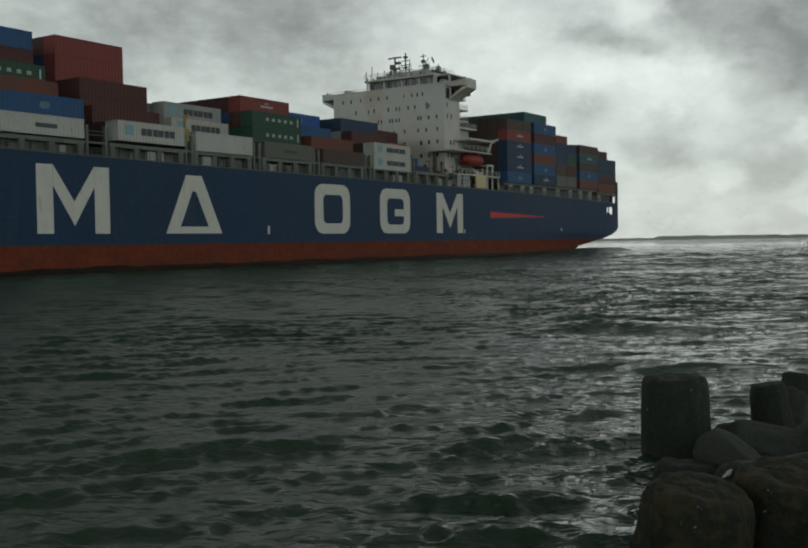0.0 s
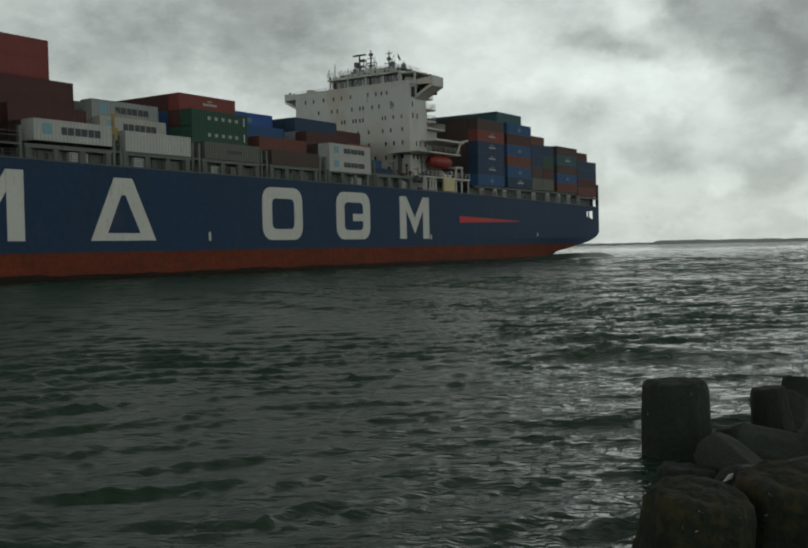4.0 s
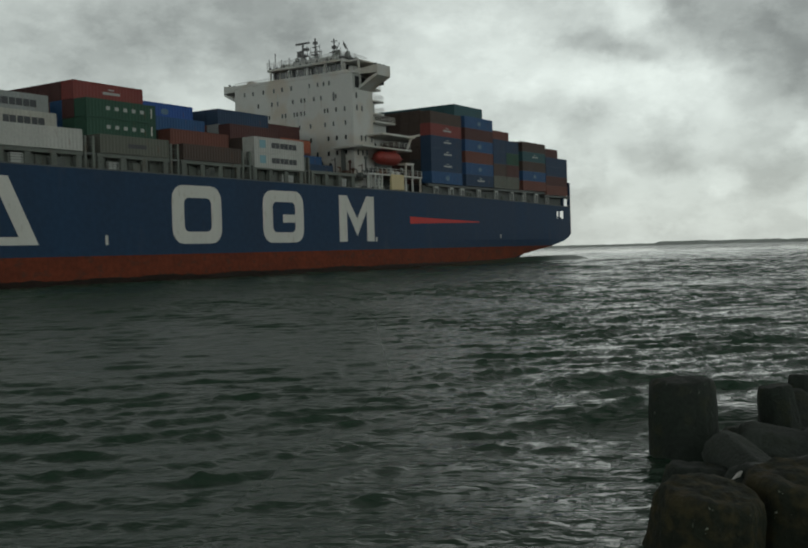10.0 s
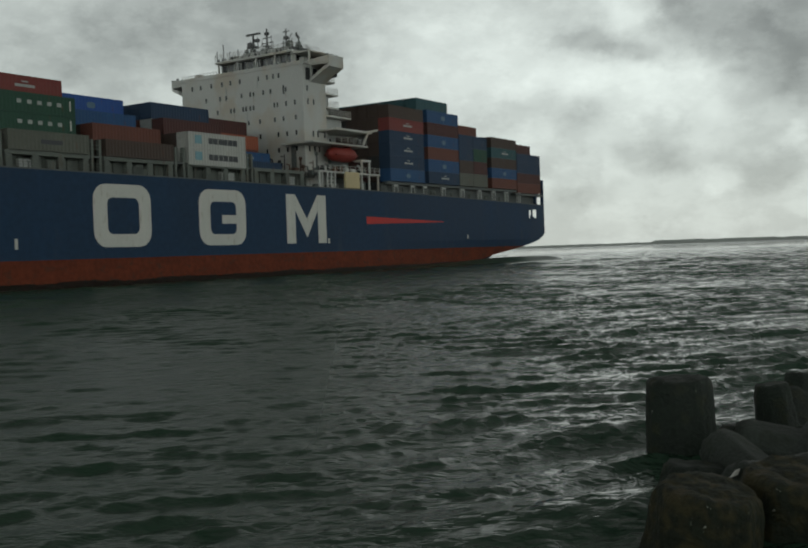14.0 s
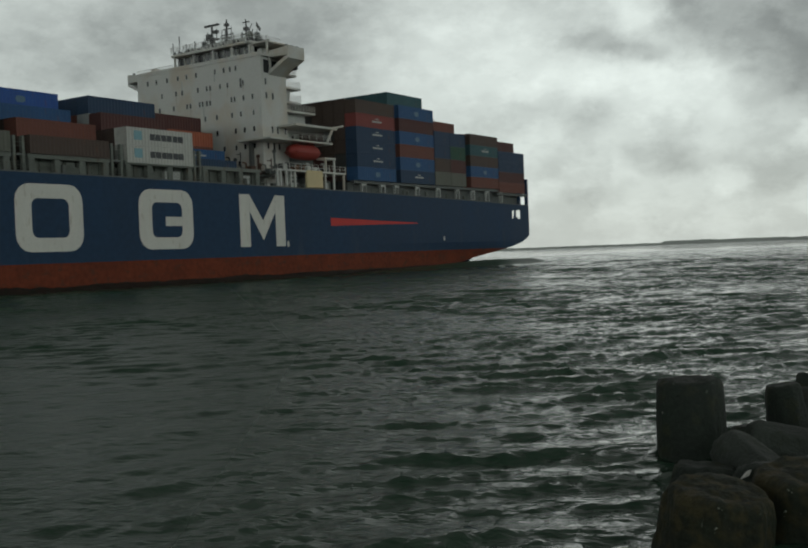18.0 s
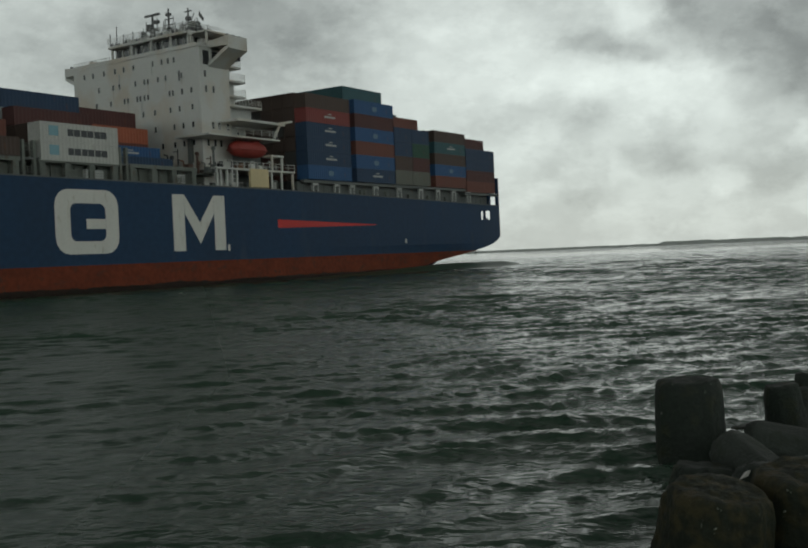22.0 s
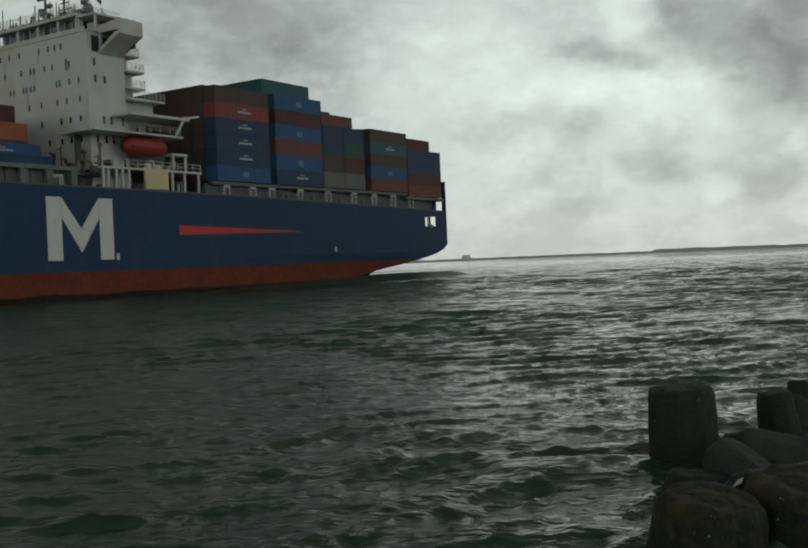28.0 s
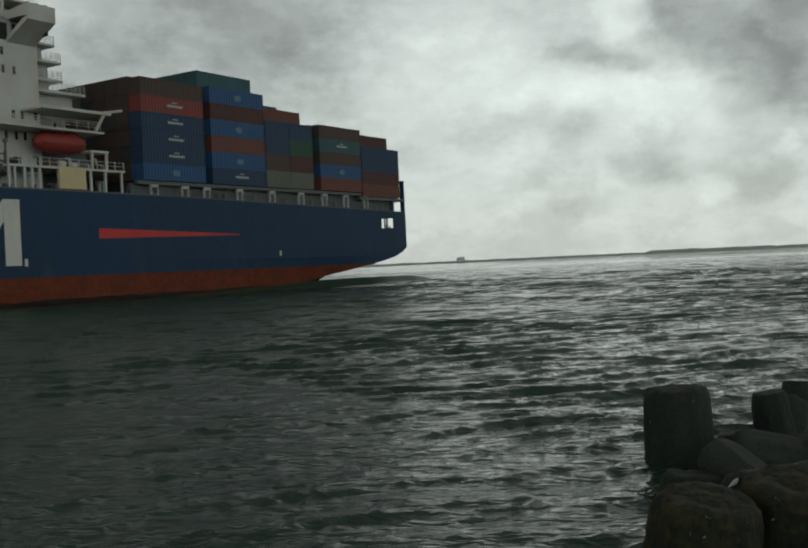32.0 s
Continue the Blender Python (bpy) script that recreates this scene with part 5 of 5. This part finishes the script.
# ---- breakwater armour units ----
def tetrapod_mesh(seed, root, taper, reach, facet, fine=6):
    """One moulded body: four blunt tapering legs with chamfered sides, grown out of a sphere."""
    bm = bmesh.new()
    bmesh.ops.create_icosphere(bm, subdivisions=fine, radius=1.0)
    ways = [Vector((0, 0, 1))] + [Vector((math.cos(a) * 0.943, math.sin(a) * 0.943, -0.333)) for a in (0.0, 2.0944, 4.18879)]
    frames = []
    for w in ways:
        e = w.orthogonal().normalized()
        frames.append((w, e, w.cross(e)))
    for v in bm.verts:
        d = v.co.normalized()
        best = 0.0
        for w, e, g in frames:
            c = d.dot(w)
            if c <= 0.02:
                continue
            s_ = math.sqrt(max(0.0, 1 - c * c))
            turn = (math.atan2(d.dot(g), d.dot(e)) + 0.3) % (math.pi / 4) - math.pi / 8
            flat = 1 + facet * (math.cos(math.pi / 8) / math.cos(turn) - 1)
            side, end = root * flat / (s_ + taper * c + 1e-6), reach / c
            best = max(best, (side ** -22 + end ** -22) ** (-1 / 22))
        p = d * best
        q = p * 1.7 + Vector((seed * 7.3, 0, 0))
        wear = 0.022 * noise.noise(q) + 0.020 * noise.noise(q * 3.1) + 0.014 * noise.noise(q * 8.0) + 0.007 * noise.noise(q * 19.0)
        # pitted by lost stones
        pit = noise.noise(q * 5.3 + Vector((3, 1, 2)))
        v.co = p * (1 + wear - 0.05 * max(0.0, pit - 0.32))
    bm.normal_update()
    bm.verts.index_update()
    # each leg becomes a part of its own, with the shading of the whole body carried across the joins
    sides = [[] for w in ways]
    for f in bm.faces:
        c = f.calc_center_median()
        sides[max(range(4), key=lambda i: c.dot(ways[i]))].append([v.index for v in f.verts])
    bm.verts.ensure_lookup_table()
    legs = []
    for faces in sides:
        used = sorted({i for f in faces for i in f})
        at = {i: k for k, i in enumerate(used)}
        me = bpy.data.meshes.new("leg")
        me.from_pydata([tuple(bm.verts[i].co) for i in used], [], [[at[i] for i in f] for f in faces])
        for p in me.polygons:
            p.use_smooth = True
        me.normals_split_custom_set_from_vertices([tuple(bm.verts[i].normal) for i in used])
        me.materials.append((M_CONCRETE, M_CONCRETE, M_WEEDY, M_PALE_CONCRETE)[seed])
        legs.append(me)
    bm.free()
    return legs


def build_tetrapods():
    # place, the way its upper leg points, spin about that leg, size, mould
    units = (
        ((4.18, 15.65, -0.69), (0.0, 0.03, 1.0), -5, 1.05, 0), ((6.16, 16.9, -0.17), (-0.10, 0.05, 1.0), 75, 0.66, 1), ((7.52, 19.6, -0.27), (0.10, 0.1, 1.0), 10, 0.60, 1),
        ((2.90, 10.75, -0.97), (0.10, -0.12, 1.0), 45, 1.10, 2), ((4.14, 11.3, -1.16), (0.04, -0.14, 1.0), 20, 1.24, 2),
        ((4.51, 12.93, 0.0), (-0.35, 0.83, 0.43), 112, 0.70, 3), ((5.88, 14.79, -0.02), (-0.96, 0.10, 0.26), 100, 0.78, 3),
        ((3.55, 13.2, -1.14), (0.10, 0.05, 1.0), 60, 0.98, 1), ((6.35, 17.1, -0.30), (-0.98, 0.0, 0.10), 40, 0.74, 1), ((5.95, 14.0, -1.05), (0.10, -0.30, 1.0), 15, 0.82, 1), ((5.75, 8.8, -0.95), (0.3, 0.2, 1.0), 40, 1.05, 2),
    )
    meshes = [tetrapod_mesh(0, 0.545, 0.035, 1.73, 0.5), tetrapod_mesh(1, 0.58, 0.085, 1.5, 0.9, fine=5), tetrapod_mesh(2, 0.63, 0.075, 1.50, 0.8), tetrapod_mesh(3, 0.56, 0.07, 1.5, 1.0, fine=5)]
    for place, up, spin, s, shape in units:
        ob = new("tetrapod")
        for leg in meshes[shape]:
            share("leg", leg, ob, Matrix())
        turn = Vector((0, 0, 1)).rotation_difference(Vector(up)).to_matrix().to_4x4()
        ob.matrix_basis = Matrix.Translation(place) @ turn @ pose(0, 0, 0, 0, 0, spin) @ Matrix.Diagonal((s, s, s, 1))
        tagged(ob, ("dark wet concrete tetrapod standing in the water", "dark wet concrete tetrapod standing in the water", "weathered concrete tetrapod covered in brown-green weed", "grey concrete tetrapod lying tilted among the stones, sky light put into its paler colour")[shape], "tetrapod", group="breakwater armour units")


build_tetrapods()


def build_pale_wedge():
    """A pale wedge, added to make the bright spot between two of the stones."""
    bm = bmesh.new()
    prism(bm, ((-0.13, -0.06), (0.02, -0.10), (0.13, 0.05), (0.06, 0.07)), -0.10, 0.10)
    bmesh.ops.bevel(bm, geom=bm.edges[:], offset=0.012, segments=1, affect="EDGES")
    pale_piece = new("pale_wedge", finish("pale_wedge", bm, M_WHITE))
    pale_piece.matrix_basis = pose(3.84, 12.1, 0.44, -20, -25, 12) @ Matrix.Diagonal((0.6, 0.5, 0.32, 1))
    tagged(pale_piece, "small pale wedge added for a bright spot between two tetrapods", "fragment")


build_pale_wedge()


def build_foam():
    """The white water that a swell throws up at the foot of the foremost stone."""
    bm = bmesh.new()
    rng = random.Random(17)
    for i in range(300):
        a, d = rng.random() * 6.283, rng.random() ** 0.8
        d *= 0.75 + 0.35 * math.sin(3 * a + 0.6)
        x, y = 0.38 * d * math.cos(a), 0.28 * d * math.sin(a) + 0.05 * math.sin(9 * d * math.cos(a))
        size = 0.006 + 0.021 * rng.random() * (1.3 - d)
        m = Matrix.Translation((x, y, 0.11 * (1 - d) * rng.random() - 0.05 * d)) @ pose(0, 0, 0, 0, 0, rng.random() * 60 - 30) @ Matrix.Diagonal((size * 2.2, size, size * 0.6, 1))
        bmesh.ops.create_icosphere(bm, subdivisions=1, radius=1.0, matrix=m)
    return tagged(new("foam", finish("foam", bm, M_FOAM, smooth=True)), "patch of grey-white foam washing over the stones", "foam", kind="stuff")


foam = build_foam()


# ---- what moves ----
def motions():
    walk(ship, [(t, ship_pose(t)) for t in TIMES])
    walk(stern_wave, [(t, ship_pose(t)) for t in TIMES])
    for ob, local in CARGO:
        walk(ob, [(t, ship_pose(t) @ local) for t in TIMES])
    # the sea drifts in and lifts with the swell
    lift = {0: -0.04, 3: -0.03, 6: 0.01, 6.7: 0.05, 7.6: 0.0, 9: -0.02, 11.7: 0.0, 12.4: 0.08, 13.1: 0.11, 13.9: 0.0, 15: -0.02, 18: -0.03, 22.6: 0.0, 23.4: 0.05, 24.2: 0.03, 26: -0.03, 29: -0.02, 32: 0.0}
    wash = ((0, 3.3, 13.7, -0.9), (6.1, 3.3, 13.7, -0.9), (6.35, 3.5, 13.3, 0.36), (6.8, 3.92, 12.7, 0.46), (7.1, 3.9, 12.6, 0.2), (7.5, 3.9, 12.6, -0.9), (11.5, 3.2, 13.8, -0.9),
            (11.9, 3.2, 13.7, 0.42), (12.2, 3.58, 13.2, 0.46), (12.6, 3.92, 12.6, 0.48), (12.9, 3.94, 12.6, 0.36), (13.4, 3.8, 12.7, 0.1), (13.9, 3.8, 12.7, -0.9), (22.6, 3.4, 13.4, -0.9),
            (22.95, 3.5, 13.3, 0.30), (23.4, 3.55, 13.2, 0.34), (23.9, 3.65, 13.1, 0.28), (24.4, 3.65, 13.1, -0.9), (32, 3.65, 13.1, -0.9))
    walk(foam, [(t, pose(x, y, z)) for t, x, y, z in wash])
    walk(water, [(t, pose(DRIFT.x * t, DRIFT.y * t, z)) for t, z in lift.items()])


motions()
